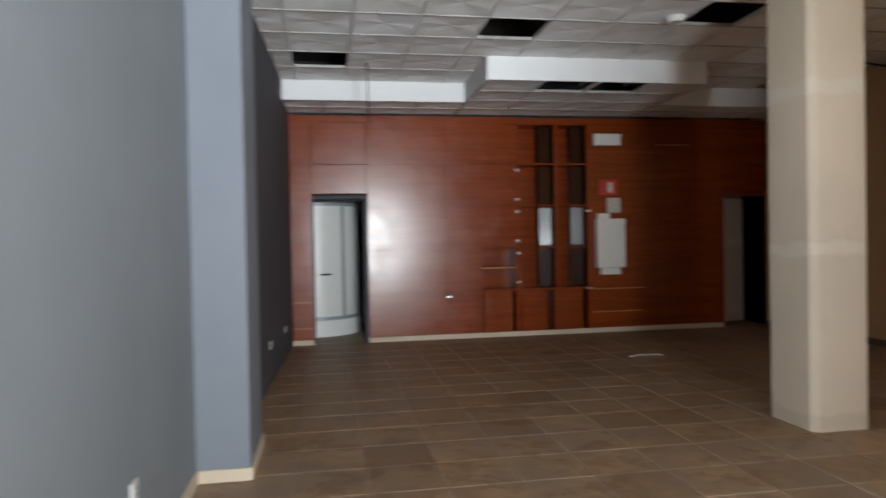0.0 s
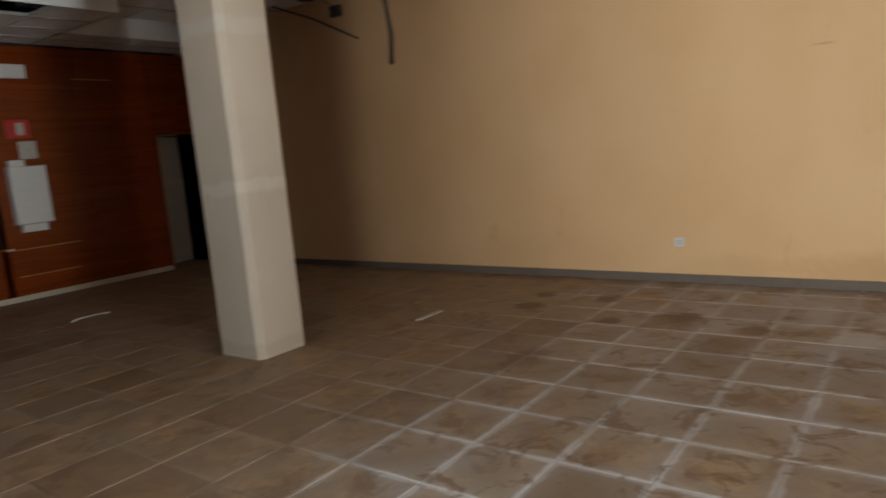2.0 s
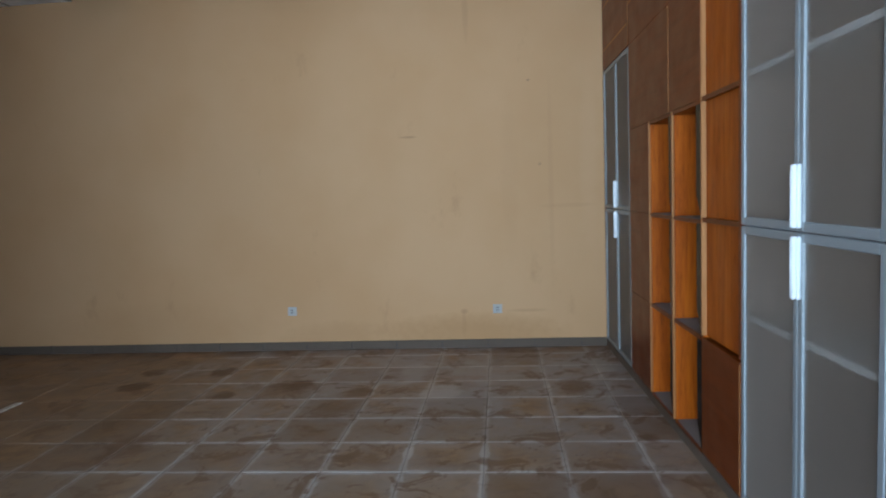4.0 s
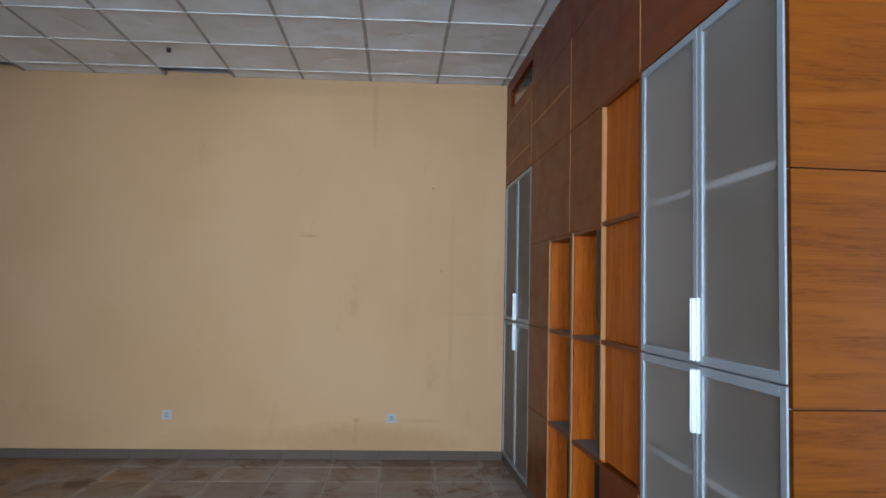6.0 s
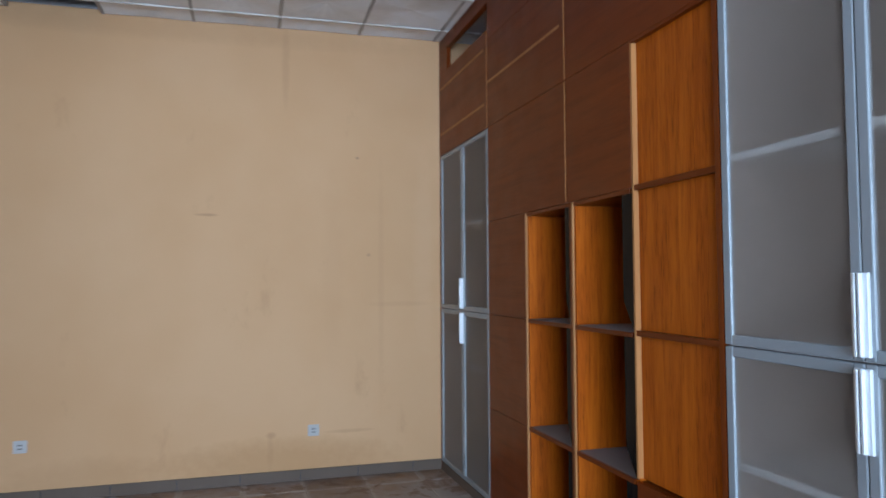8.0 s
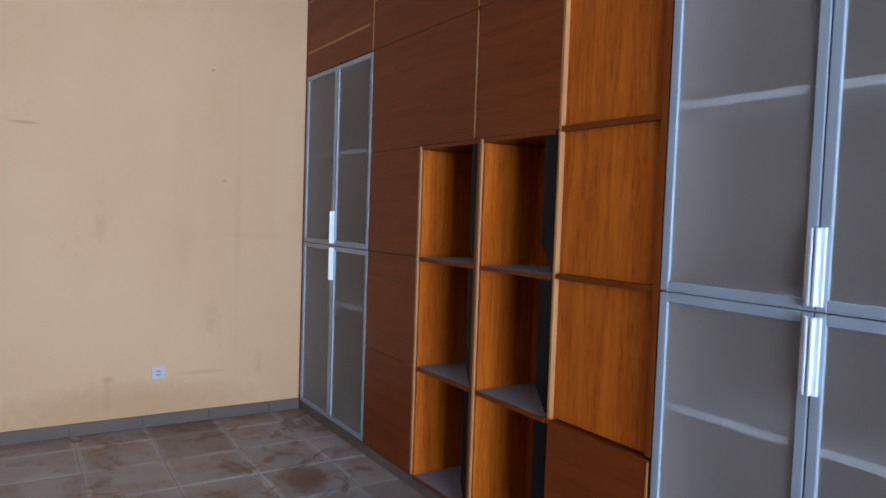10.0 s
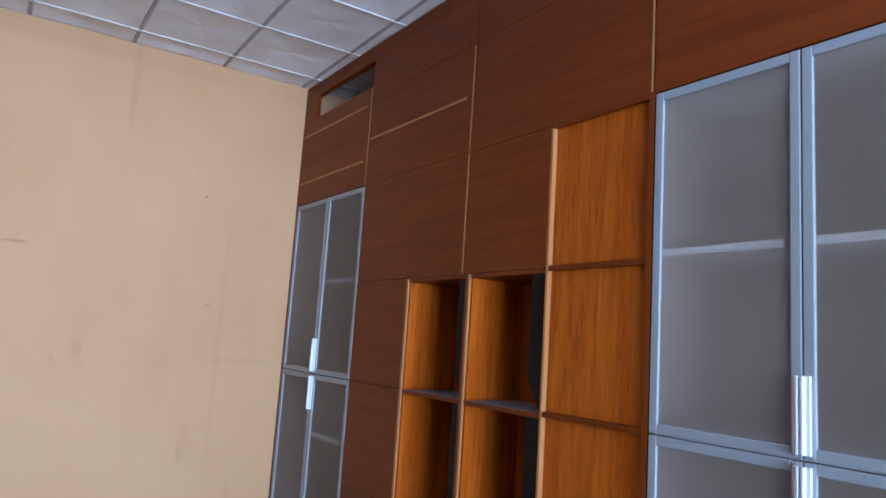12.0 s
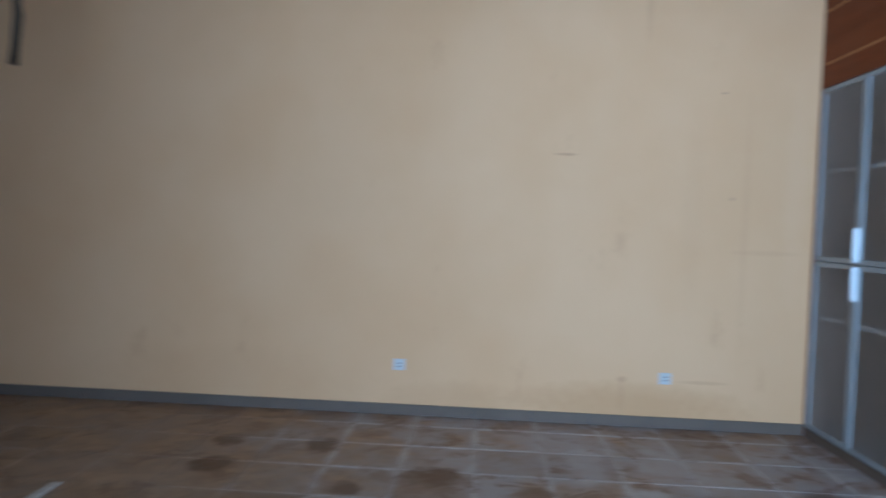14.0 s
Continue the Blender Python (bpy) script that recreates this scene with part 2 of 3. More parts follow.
# floor tile: brown-grey glazed clay with rusty blotches and dust along the joints
PITCH, TX, TY = 0.44, -1.60, 0.242
ft = Mat("floor_tile", (0.2, 0.15, 0.11), 0.5)
info = ft.node("ShaderNodeObjectInfo").outputs["Random"]
cloud = ft.noise(5.5, detail=6, rough=0.65, distort=0.6)
base = ft.mix(ft.ramp(cloud, (0.36, 0.0), (0.60, 1.0)), (0.155, 0.088, 0.044), (0.27, 0.176, 0.098))
base = ft.mix(ft.ramp(ft.noise(2.1, detail=3), (0.4, 0.0), (0.62, 0.6)), base, (0.17, 0.13, 0.098))
rust = ft.ramp(ft.noise(3.1, detail=5, rough=0.7, distort=0.5), (0.54, 0.0), (0.61, 0.45))
base = ft.mix(rust, base, (0.085, 0.038, 0.014))
sep = ft.node("ShaderNodeSeparateXYZ")
ft.link(ft.position(), sep.inputs[0])


def joint_near(mat, coord, offset):
    f = mat.math("FRACT", mat.math("DIVIDE", mat.math("ADD", coord, 100 * PITCH - offset), PITCH))
    return mat.math("SUBTRACT", 0.5, mat.math("ABSOLUTE", mat.math("SUBTRACT", f, 0.5)))


edge_d = ft.math("MINIMUM", joint_near(ft, sep.outputs[0], TX), joint_near(ft, sep.outputs[1], TY))
wob = ft.math("ADD", edge_d, ft.math("MULTIPLY", ft.math("SUBTRACT", ft.noise(7, detail=5), 0.5), 0.14))
dusty = ft.ramp(wob, (0.0, 1.0), (0.03, 0.85), (0.07, 0.42), (0.2, 0.2), (0.34, 0.0))
far = ft.math("ADD", ft.math("MULTIPLY", sep.outputs[1], 0.16), ft.math("MULTIPLY", ft.noise(0.9, detail=3), 0.7))
zone = ft.ramp(far, (0.75, 1.0), (1.15, 0.07))
patch = ft.math("MULTIPLY", zone, ft.ramp(ft.noise(1.1, detail=3), (0.36, 0.35), (0.6, 1.0)))
base = ft.mix(ft.math("MULTIPLY", dusty, patch), base, (0.29, 0.265, 0.25))
line = ft.math("MULTIPLY", ft.ramp(wob, (0.0, 1.0), (0.035, 0.9), (0.06, 0.0)), patch)
base = ft.mix(line, base, (0.39, 0.37, 0.36))
east = ft.ramp(ft.math("ADD", ft.math("MULTIPLY", sep.outputs[0], 0.2), 1.0), (0.36, 0.25), (0.66, 1.0))
haze = ft.math("MULTIPLY", ft.math("MULTIPLY", zone, east), ft.ramp(ft.noise(1.4, detail=7, rough=0.7), (0.41, 0.0), (0.58, 0.88)))
base = ft.mix(haze, base, (0.255, 0.243, 0.245))
brown = ft.ramp(ft.noise(4.4, detail=6, rough=0.68, distort=0.7), (0.53, 0.0), (0.60, 0.7))
base = ft.mix(ft.math("MULTIPLY", zone, brown), base, (0.11, 0.055, 0.022))
fwob = ft.math("MULTIPLY", ft.math("SUBTRACT", ft.noise(6, detail=5, rough=0.65), 0.5), 2.6)
for cx, cy, rx, ry, amount, tone in (
        (-1.25, 3.97, 0.17, 0.15, 0.9, (0.075, 0.034, 0.014)), (-0.79, 4.05, 0.15, 0.13, 0.85, (0.08, 0.037, 0.015)),
        (-0.80, 3.43, 0.20, 0.13, 0.85, (0.07, 0.033, 0.014)), (-1.48, 3.15, 0.12, 0.12, 0.85, (0.07, 0.033, 0.014)),
        (-1.25, 2.67, 0.20, 0.20, 0.9, (0.08, 0.036, 0.015)), (-1.44, 2.10, 0.14, 0.14, 0.8, (0.10, 0.05, 0.022)),
        (-2.55, 3.3, 0.30, 0.16, 0.6, (0.09, 0.040, 0.016)), (-1.85, 2.2, 0.20, 0.16, 0.55, (0.10, 0.05, 0.02)), (-1.33, 0.47, 0.24, 0.15, 0.75, (0.09, 0.042, 0.018)),
        (-1.47, 1.47, 0.24, 0.18, 0.85, (0.36, 0.345, 0.34)), (-0.90, 1.75, 0.40, 0.14, 0.65, (0.34, 0.33, 0.33)),
        (-0.80, 1.15, 0.50, 0.35, 0.55, (0.30, 0.29, 0.29)), (-0.45, 1.9, 0.35, 0.5, 0.5, (0.28, 0.27, 0.275)), (-0.87, 0.2, 0.10, 0.12, 0.6, (0.34, 0.33, 0.32))):
    dx = ft.math("DIVIDE", ft.math("SUBTRACT", sep.outputs[0], cx), rx)
    dy = ft.math("DIVIDE", ft.math("SUBTRACT", sep.outputs[1], cy), ry)
    dist = ft.math("ADD", ft.math("ADD", ft.math("MULTIPLY", dx, dx), ft.math("MULTIPLY", dy, dy)), fwob)
    base = ft.mix(ft.ramp(dist, (0.25, amount), (1.0, 0.0)), base, tone)
base = ft.mix(ft.ramp(info, (0.72, 0.0), (0.95, 0.4)), base, (0.085, 0.045, 0.02))
ft.colour(ft.mix(1.0, base, (1.27, 1.22, 1.18), "MULTIPLY"))
ft.roughness(cloud, 0.42, 0.62)
ft.bump(ft.noise(22, detail=5), 0.15, 0.002)
skirt_tile = plaster("skirting_tile", (0.122, 0.092, 0.070), (0.15, 0.114, 0.088), (0.08, 0.064, 0.05), 0.56)
asphalt = plaster("outside_pavement", (0.22, 0.21, 0.20), (0.26, 0.25, 0.24), (0.15, 0.15, 0.15), 0.6)

# ---------------------------------------------------------------- building helpers
BASE = {}


def box(bm, x0, x1, y0, y1, z0, z1, bevel=0.0, mat=0):
    vs = [bm.verts.new((x, y, z)) for x in (x0, x1) for y in (y0, y1) for z in (z0, z1)]
    fs = [bm.faces.new([vs[i] for i in q]) for q in
          ((0, 1, 3, 2), (4, 6, 7, 5), (0, 4, 5, 1), (2, 3, 7, 6), (0, 2, 6, 4), (1, 5, 7, 3))]
    for f in fs:
        f.material_index = mat
    if bevel:
        edges = list({e for f in fs for e in f.edges})
        bmesh.ops.bevel(bm, geom=edges, offset=bevel, segments=2, affect="EDGES", profile=0.5)
    return bm


def boxed(*dims, bevel=0.0):
    return box(bmesh.new(), *dims, bevel=bevel)


def tube(bm, points, radius, sides=10):
    """A round rod through points."""
    rings = []
    for i, p in enumerate(points):
        a, b = Vector(points[max(i - 1, 0)]), Vector(points[min(i + 1, len(points) - 1)])
        q = (b - a).to_track_quat("Z", "Y")
        rings.append([bm.verts.new(Vector(p) + q @ Vector((radius * math.cos(k * math.tau / sides), radius * math.sin(k * math.tau / sides), 0)))
                      for k in range(sides)])
    for r, s in zip(rings, rings[1:]):
        for k in range(sides):
            f = bm.faces.new((r[k], r[(k + 1) % sides], s[(k + 1) % sides], s[k]))
            f.smooth = True
    bm.faces.new(rings[0][::-1])
    bm.faces.new(rings[-1])
    return bm


def thing(name, x, y, z, label, category, group="", kind=""):
    ob = new(name)
    ob.location = (x, y, z)
    ob.empty_display_size = 0.1
    BASE[ob.name] = Vector((x, y, z))
    return tagged(ob, label, category, group, kind)


def part(name, bm, material, parent, label=""):
    """Links a bmesh, in world coordinates, as one mesh under its thing or part."""
    base = BASE[parent.name]
    bmesh.ops.translate(bm, verts=bm.verts, vec=-base)
    bmesh.ops.recalc_face_normals(bm, faces=bm.faces)
    me = bpy.data.meshes.new(name)
    bm.to_mesh(me)
    bm.free()
    for m in material if isinstance(material, (list, tuple)) else (material,):
        me.materials.append(m.m)
    ob = new(name, me)
    ob.parent = parent
    BASE[ob.name] = base
    return tagged(ob, label) if label else ob


def solid(name, bm, material, label, category, kind="structure", group="", at=(0, 0, 0)):
    """A top-level mesh, given in world coordinates, with its origin at at."""
    at = Vector(at)
    bmesh.ops.translate(bm, verts=bm.verts, vec=-at)
    bmesh.ops.recalc_face_normals(bm, faces=bm.faces)
    me = bpy.data.meshes.new(name)
    bm.to_mesh(me)
    bm.free()
    for m in material if isinstance(material, (list, tuple)) else (material,):
        me.materials.append(m.m)
    ob = new(name, me)
    ob.location = at
    BASE[ob.name] = at
    return tagged(ob, label, category, group, kind)


# ---------------------------------------------------------------- the shell
SOUTH, NORTH, WEST, TOP, LOW = -3.2, 10.25, -7.43, 4.0, 3.15


def ceil(y):
    """Height of the suspended ceiling, which hangs lower towards the north."""
    return 3.492 - 0.0105 * y


solid("ground", boxed(-60, 60, -60, 60, -0.30, -0.06), asphalt, "grey pavement outside the shop", "ground")
solid("floor", boxed(-8.0, 0.2, -3.4, 13.0, -0.05, -0.003), ft, "dusty grey grout bed of the tiled floor", "floor")
solid("wall_east", boxed(0.0, 0.2, -3.4, 13.0, -0.05, TOP), yellow, "long ochre yellow plastered wall with faint stains", "wall")
solid("wall_east_upper", boxed(-0.004, -0.0005, -3.2, 9.4, 3.496, TOP), bare_render, "unpainted grey render above the suspended ceiling", "wall")
bm = bmesh.new()
box(bm, -7.7, WEST, 2.45, 5.03, -0.05, TOP)
box(bm, -7.7, WEST, -3.4, 0.15, -0.05, TOP)
box(bm, -7.7, WEST, 0.15, 2.45, 2.75, TOP)
solid("wall_west", bm, grey_paint, "grey painted wall beside the shop front", "wall")
bm = bmesh.new()
box(bm, WEST, -6.0, -3.4, SOUTH, -0.05, TOP)
box(bm, -4.2, 0.0, -3.4, SOUTH, -0.05, TOP)
box(bm, -6.0, -4.2, -3.4, SOUTH, 2.75, TOP)
solid("wall_south", bm, grey_light, "pale grey wall around the shop front opening", "wall")
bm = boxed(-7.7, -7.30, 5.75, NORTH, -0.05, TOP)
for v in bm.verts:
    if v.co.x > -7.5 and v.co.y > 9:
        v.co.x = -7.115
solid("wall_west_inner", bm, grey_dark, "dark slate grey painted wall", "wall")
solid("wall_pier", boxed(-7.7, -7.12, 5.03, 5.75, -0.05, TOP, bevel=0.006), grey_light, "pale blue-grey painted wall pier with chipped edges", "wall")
solid("roof_slab", boxed(-8.0, 0.2, -3.4, 13.0, TOP, TOP + 0.2), concrete, "rough grey concrete slab above the suspended ceiling", "ceiling")
bm = bmesh.new()
box(bm, WEST + 0.0005, WEST + 0.012, 2.45, 5.017, 0, 0.075)
solid("baseboard_west", bm, pale_trim, "pale cream skirting of the grey wall", "baseboard")
bm = bmesh.new()
box(bm, WEST + 0.001, -7.11, 5.018, 5.0295, 0, 0.075, bevel=0.002)
box(bm, -7.1195, -7.108, 5.0295, 5.75, 0, 0.075, bevel=0.002)
solid("baseboard_pier", bm, pale_trim, "pale cream skirting round the pier", "baseboard")

# column with chamfered corners
bm = boxed(-3.31, -2.845, 5.10, 5.61, 0.0, 3.47)
bmesh.ops.bevel(bm, geom=[e for e in bm.edges if abs(e.verts[0].co.z - e.verts[1].co.z) > 1], offset=0.045, segments=1, affect="EDGES")
solid("column", bm, cream, "square cream plastered column with chamfered corners", "column", at=(-3.06, 5.34, 0))

# ---------------------------------------------------------------- suspended ceiling
P, PY = 0.612, 0.622
GX, GY = -0.25, 0.70


def ceiling_panel(bm, x0, x1, y0, y1, z):
    """One embossed tile: shallow folded star, with a rim."""
    cx, cy = (x0 + x1) / 2, (y0 + y1) / 2
    g = 0.012
    x0, x1, y0, y1 = x0 + g, x1 - g, y0 + g, y1 - g
    rim = [(x0, y0, 0), (cx, y0, 0.004), (x1, y0, 0), (x1, cy, 0.004), (x1, y1, 0), (cx, y1, 0.004), (x0, y1, 0), (x0, cy, 0.004)]
    vs = [bm.verts.new((a, b, z + h)) for a, b, h in rim]
    c = bm.verts.new((cx, cy, z + 0.016))
    for i in range(8):
        bm.faces.new((c, vs[i], vs[(i + 1) % 8]))


def ceiling_field(name, xs, ys, z, gone, label):
    bm = bmesh.new()
    for i in range(len(xs) - 1):
        for j in range(len(ys) - 1):
            if not gone((xs[i] + xs[i + 1]) / 2, (ys[j] + ys[j + 1]) / 2):
                ceiling_panel(bm, xs[i], xs[i + 1], ys[j], ys[j + 1], z)
    for x in xs[1:-1]:
        box(bm, x - 0.008, x + 0.008, ys[0], ys[-1], z - 0.006, z + 0.03, mat=2)
    for y in ys[1:-1]:
        for i in range(len(xs) - 1):
            box(bm, xs[i] + 0.013, xs[i + 1] - 0.013, y - 0.010, y + 0.010, z - 0.005, z + 0.026, mat=1)
    if z > 3.3:
        for v in bm.verts:
            v.co.z += ceil(v.co.y) - z
    return solid(name, bm, (tile_white, grid_paint, grid_bright), label, "ceiling")


xs = [WEST] + [GX - P * k for k in range(11, -1, -1)] + [0.0]
ys_all = [GY + PY * k for k in range(-6, 15)]
ys = [-3.2] + [y for y in ys_all if y < 9.35] + [9.4]
HOLES = [(-6.45, 8.48), (-4.62, 7.23), (-2.78, 6.61), (-0.55, 8.48), (-0.55, 9.05), (-0.12, 8.48), (-0.12, 9.05),
         (-0.12, 2.88), (-0.12, 4.74)]


def hole(x, y, list_of=HOLES):
    return any(abs(x - a) < 0.31 and abs(y - b) < 0.31 and abs(x - a) + abs(y - b) < 0.5 for a, b in list_of)


ceiling_field("ceiling", xs, ys, 3.492, lambda x, y: hole(x, y) or (-4.4 < x < -2.4 and y > 8.05),
              "suspended ceiling of embossed white tiles with missing panels")
ys2 = [8.17 + 0.54 * k for k in range(4)] + [NORTH + 0.015]
xs2 = [-4.85 + 0.65 * k for k in range(5)]
ceiling_field("ceiling_low", xs2, ys2, LOW, lambda x, y: y < 8.7 and -4.3 < x < -2.9, "lowered ceiling of embossed white tiles with missing panels")
ceiling_field("ceiling_low_west", [-7.25 + 0.60 * k for k in range(5)], [9.42, 9.82, NORTH + 0.015], LOW, lambda x, y: False, "lowered strip of embossed white ceiling tiles")
ceiling_field("ceiling_low_east", [-2.25 + 0.5625 * k for k in range(5)], [9.42, 9.82, NORTH + 0.015], LOW, lambda x, y: False, "lowered strip of embossed white ceiling tiles")
for nm, d in (("ceiling_riser_west", (-7.21, -4.85, 9.40, 9.42, LOW, 3.41)), ("ceiling_riser_middle", (-4.85, -2.25, 8.15, 8.17, LOW, 3.42)),
              ("ceiling_riser_east", (-2.25, -0.0, 9.40, 9.42, LOW, 3.41)), ("ceiling_riser_side", (-4.87, -4.85, 8.17, 9.40, LOW, 3.42)),
              ("ceiling_riser_far_side", (-2.25, -2.23, 8.17, 9.40, LOW, 3.42))):
    solid(nm, boxed(*d, bevel=0.003), white_board, "white painted riser of the lowered ceiling", "ceiling")

# ---------------------------------------------------------------- north cabinet wall
# the front is laid out on its own module plan, then set into the room
FACE, NZ = 10.15, 0.986


def NX(x):
    return min(0.9937 * x + 0.154, -0.002)


def fit_box(bm, x0, x1, y0, y1, z0, z1, bevel=0.0):
    return box(bm, NX(x0), NX(x1), y0 + 0.1, y1 + 0.1, NZ * z0, NZ * z1, bevel)


def nbox(*dims, bevel=0.0):
    return fit_box(bmesh.new(), *dims, bevel=bevel)


bm = bmesh.new()
fit_box(bm, -8.0, -7.03, 10.55, 10.70, -0.05, TOP)
fit_box(bm, -7.03, -6.28, 10.55, 10.70, 2.05, TOP)
fit_box(bm, -6.28, -0.92, 10.55, 10.70, -0.05, TOP)
fit_box(bm, -0.92, -0.10, 10.55, 10.70, 2.03, TOP)
fit_box(bm, -0.10, 0.0, 10.55, 10.70, -0.05, TOP)
solid("wall_north", bm, grey_dark, "dark wall behind the wooden cupboard front", "wall")
solid("wall_washroom", boxed(-7.7, -7.55, NORTH + 0.001, 12.699, -0.05, TOP), white_board, "plain white outer wall of the washroom", "wall")
solid("wall_back", nbox(-8.0, 0.0, 12.6, 12.8, -0.05, TOP), white_board, "plain white wall of the back rooms", "wall")
# dark board colour stands in for the deep shade inside this doorway
solid("wall_back_east", nbox(-0.06, -0.002, 10.20, 12.6, -0.05, 2.6), back_wood, "back room wall with deep shade put in as dark colour", "wall")
solid("wall_between", nbox(-6.25, -6.15, 10.70, 12.6, -0.05, TOP), white_board, "plain white wall between the back rooms", "wall")
solid("ceiling_back", nbox(-7.43, 0.0, 10.70, 12.6, 2.6, 2.65), white_board, "plain ceiling of the back rooms", "ceiling")

ROWS = (0.07, 0.675, 1.28, 1.885, 2.49, 3.07)
panels = thing("cupboard_front", NX(-6.28), NORTH, 0, "tall glossy mahogany cupboard front covering the whole wall", "cupboard", kind="structure")
GAP = 0.003


def front(x0, x1, z0, z1, y0=FACE, y1=FACE + 0.02):
    part("panel", nbox(x0 + GAP, x1 - GAP, y0, y1, z0 + GAP, z1 - GAP, bevel=0.0015), wood_red, panels)


for z0, z1 in zip(ROWS, ROWS[1:]):
    front(-7.37, -7.03, z0, z1)
for x0, x1 in ((-7.03, -6.28),):
    front(x0, x1, 2.08, 2.49)
    front(x0, x1, 2.49, 3.07)
for z0, z1 in zip(ROWS[1:], ROWS[2:]):
    for x0, x1 in ((-6.28, -5.18), (-5.18, -4.70)):
        front(x0, x1, z0, z1)
    if z0 != ROWS[1]:
        front(-4.70, -4.15, z0, z1)
    for x0, x1 in ((-3.02, -1.95), (-1.95, -0.92)):
        front(x0, x1, z0, z1)
for x0, x1 in ((-6.28, -5.18), (-5.14, -4.75), (-4.65, -4.22), (-4.10, -3.72), (-3.60, -3.16), (-3.02, -1.95), (-1.95, -0.92)):
    front(x0, x1, ROWS[0], ROWS[1])
for z0, z1 in zip(ROWS[4:], ROWS[5:]):
    front(-0.92, -0.02, z0, z1)
front(-0.92, -0.02, 2.05, 2.49)
part("cornice", nbox(-7.37, -0.01, FACE + 0.004, FACE + 0.03, 3.072, LOW + 0.01), wood_red, panels)
part("plinth", nbox(-6.28, -0.92, FACE - 0.012, FACE + 0.01, 0.0, 0.068, bevel=0.002), pale_trim, panels, "pale timber plinth strip")
part("plinth", nbox(-7.37, -7.03, FACE - 0.012, FACE + 0.01, 0.0, 0.068, bevel=0.002), pale_trim, panels, "pale timber plinth strip")
# carcass behind the fronts, open at the niches
part("carcass", nbox(-7.37, -7.05, FACE + 0.022, 10.54, 0.0, 3.17), wood_red, panels)
part("carcass", nbox(-6.26, -4.72, FACE + 0.022, 10.54, 0.0, 3.17), wood_red, panels)
part("carcass", nbox(-4.72, -3.02, FACE + 0.375, 10.54, 0.0, 3.17), wood_red, panels)
part("carcass", nbox(-3.02, -0.94, FACE + 0.022, 10.54, 0.0, 3.17), wood_red, panels)
part("carcass", nbox(-4.70, -4.17, FACE + 0.022, FACE + 0.33, 1.29, 3.17), wood_red, panels)
for x in (-4.72, -4.165, -3.57, -3.075):
    part("divider", nbox(x, x + 0.055, FACE + 0.001, FACE + 0.375, 0.068, 3.07, bevel=0.001), wood_red, panels)
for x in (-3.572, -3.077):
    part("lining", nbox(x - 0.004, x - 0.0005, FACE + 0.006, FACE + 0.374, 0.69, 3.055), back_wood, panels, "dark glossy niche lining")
# boards added for the niche sheen: one row mirrors the shop front, others turn away
for x in (-3.70, -3.215):
    for z0, z1, turn in zip(ROWS[1:], ROWS[2:], (-7, -13, 6, 9, 9)):
        bm = boxed(-0.085, 0.085, -0.008, 0.008, NZ * (z0 + 0.03), NZ * (z1 - 0.03), bevel=0.002)
        bmesh.ops.transform(bm, matrix=pose(NX(x), NORTH + 0.06, 0, 0, 0, turn), verts=bm.verts)
        part("loose_board", bm, back_wood, panels, "dark glossy board added to catch the sheen")
for z in ROWS[1:]:
    part("shelf", nbox(-4.109, -3.577, FACE + 0.002, FACE + 0.375, z - 0.011, z + 0.011), wood_red, panels)
    part("shelf", nbox(-3.514, -3.082, FACE + 0.002, FACE + 0.375, z - 0.011, z + 0.011), wood_red, panels)
part("shelf", nbox(-4.664, -4.166, FACE + 0.002, FACE + 0.34, ROWS[1] - 0.011, ROWS[1] + 0.011), wood_red, panels)
part("shelf", nbox(-4.664, -4.166, FACE - 0.01, FACE + 0.34, 0.985, 1.007), edge_wood, panels, "raw pale edge of a shelf board")
for x0, x1, z in ((-3.0, -2.2, 0.64), (-3.0, -2.25, 0.30), (-1.98, -1.45, 2.77), (-7.34, -7.05, 0.58), (-7.34, -7.05, 0.22)):
    part("edge_strip", nbox(x0, x1, FACE - 0.003, FACE - 0.0005, z, z + 0.014), edge_wood, panels, "pale exposed edge strip")
for z in (0.78, 1.20, 1.38, 1.80, 1.98, 2.40):
    part("hinge", nbox(-4.16, -4.10, FACE - 0.006, FACE + 0.0, z - 0.02, z + 0.02, bevel=0.004), steel, panels, "small metal hinge plate")
for x, z in ((-5.15, 0.60), (-3.06, 0.66), (-3.06, 1.80)):
    part("hinge", nbox(x - 0.04, x + 0.04, FACE - 0.006, FACE, z - 0.015, z + 0.015, bevel=0.004), steel, panels, "small metal hinge plate")


def wall_box(name, x0, x1, z0, z1, depth, mat, label, category):
    t = thing(name, (x0 + x1) / 2, FACE, z0, label, category)
    part("housing", nbox(x0, x1, FACE - depth, FACE - 0.001, z0, z1, bevel=0.008), mat, t)
    return t


t = wall_box("emergency_light", -2.97, -2.56, 2.76, 2.93, 0.06, white_plastic, "white plastic emergency light on the mahogany panels", "lamp")
part("lens", nbox(-2.94, -2.59, FACE - 0.066, FACE - 0.058, 2.78, 2.91, bevel=0.003), white_plastic, t)
t = wall_box("fire_sign", -2.88, -2.60, 2.03, 2.26, 0.008, red_paint, "red fire sign with a white pictogram", "sign")
part("pictogram", nbox(-2.76, -2.67, FACE - 0.0105, FACE - 0.0075, 2.07, 2.22), paper, t, "white pictogram block")
t = wall_box("notice", -2.77, -2.56, 1.77, 1.99, 0.01, paper, "small white notice above the meter box", "sign")
t = wall_box("meter_box", -2.96, -2.53, 0.96, 1.68, 0.10, white_plastic, "white meter cabinet fixed to the mahogany panels", "cabinet")
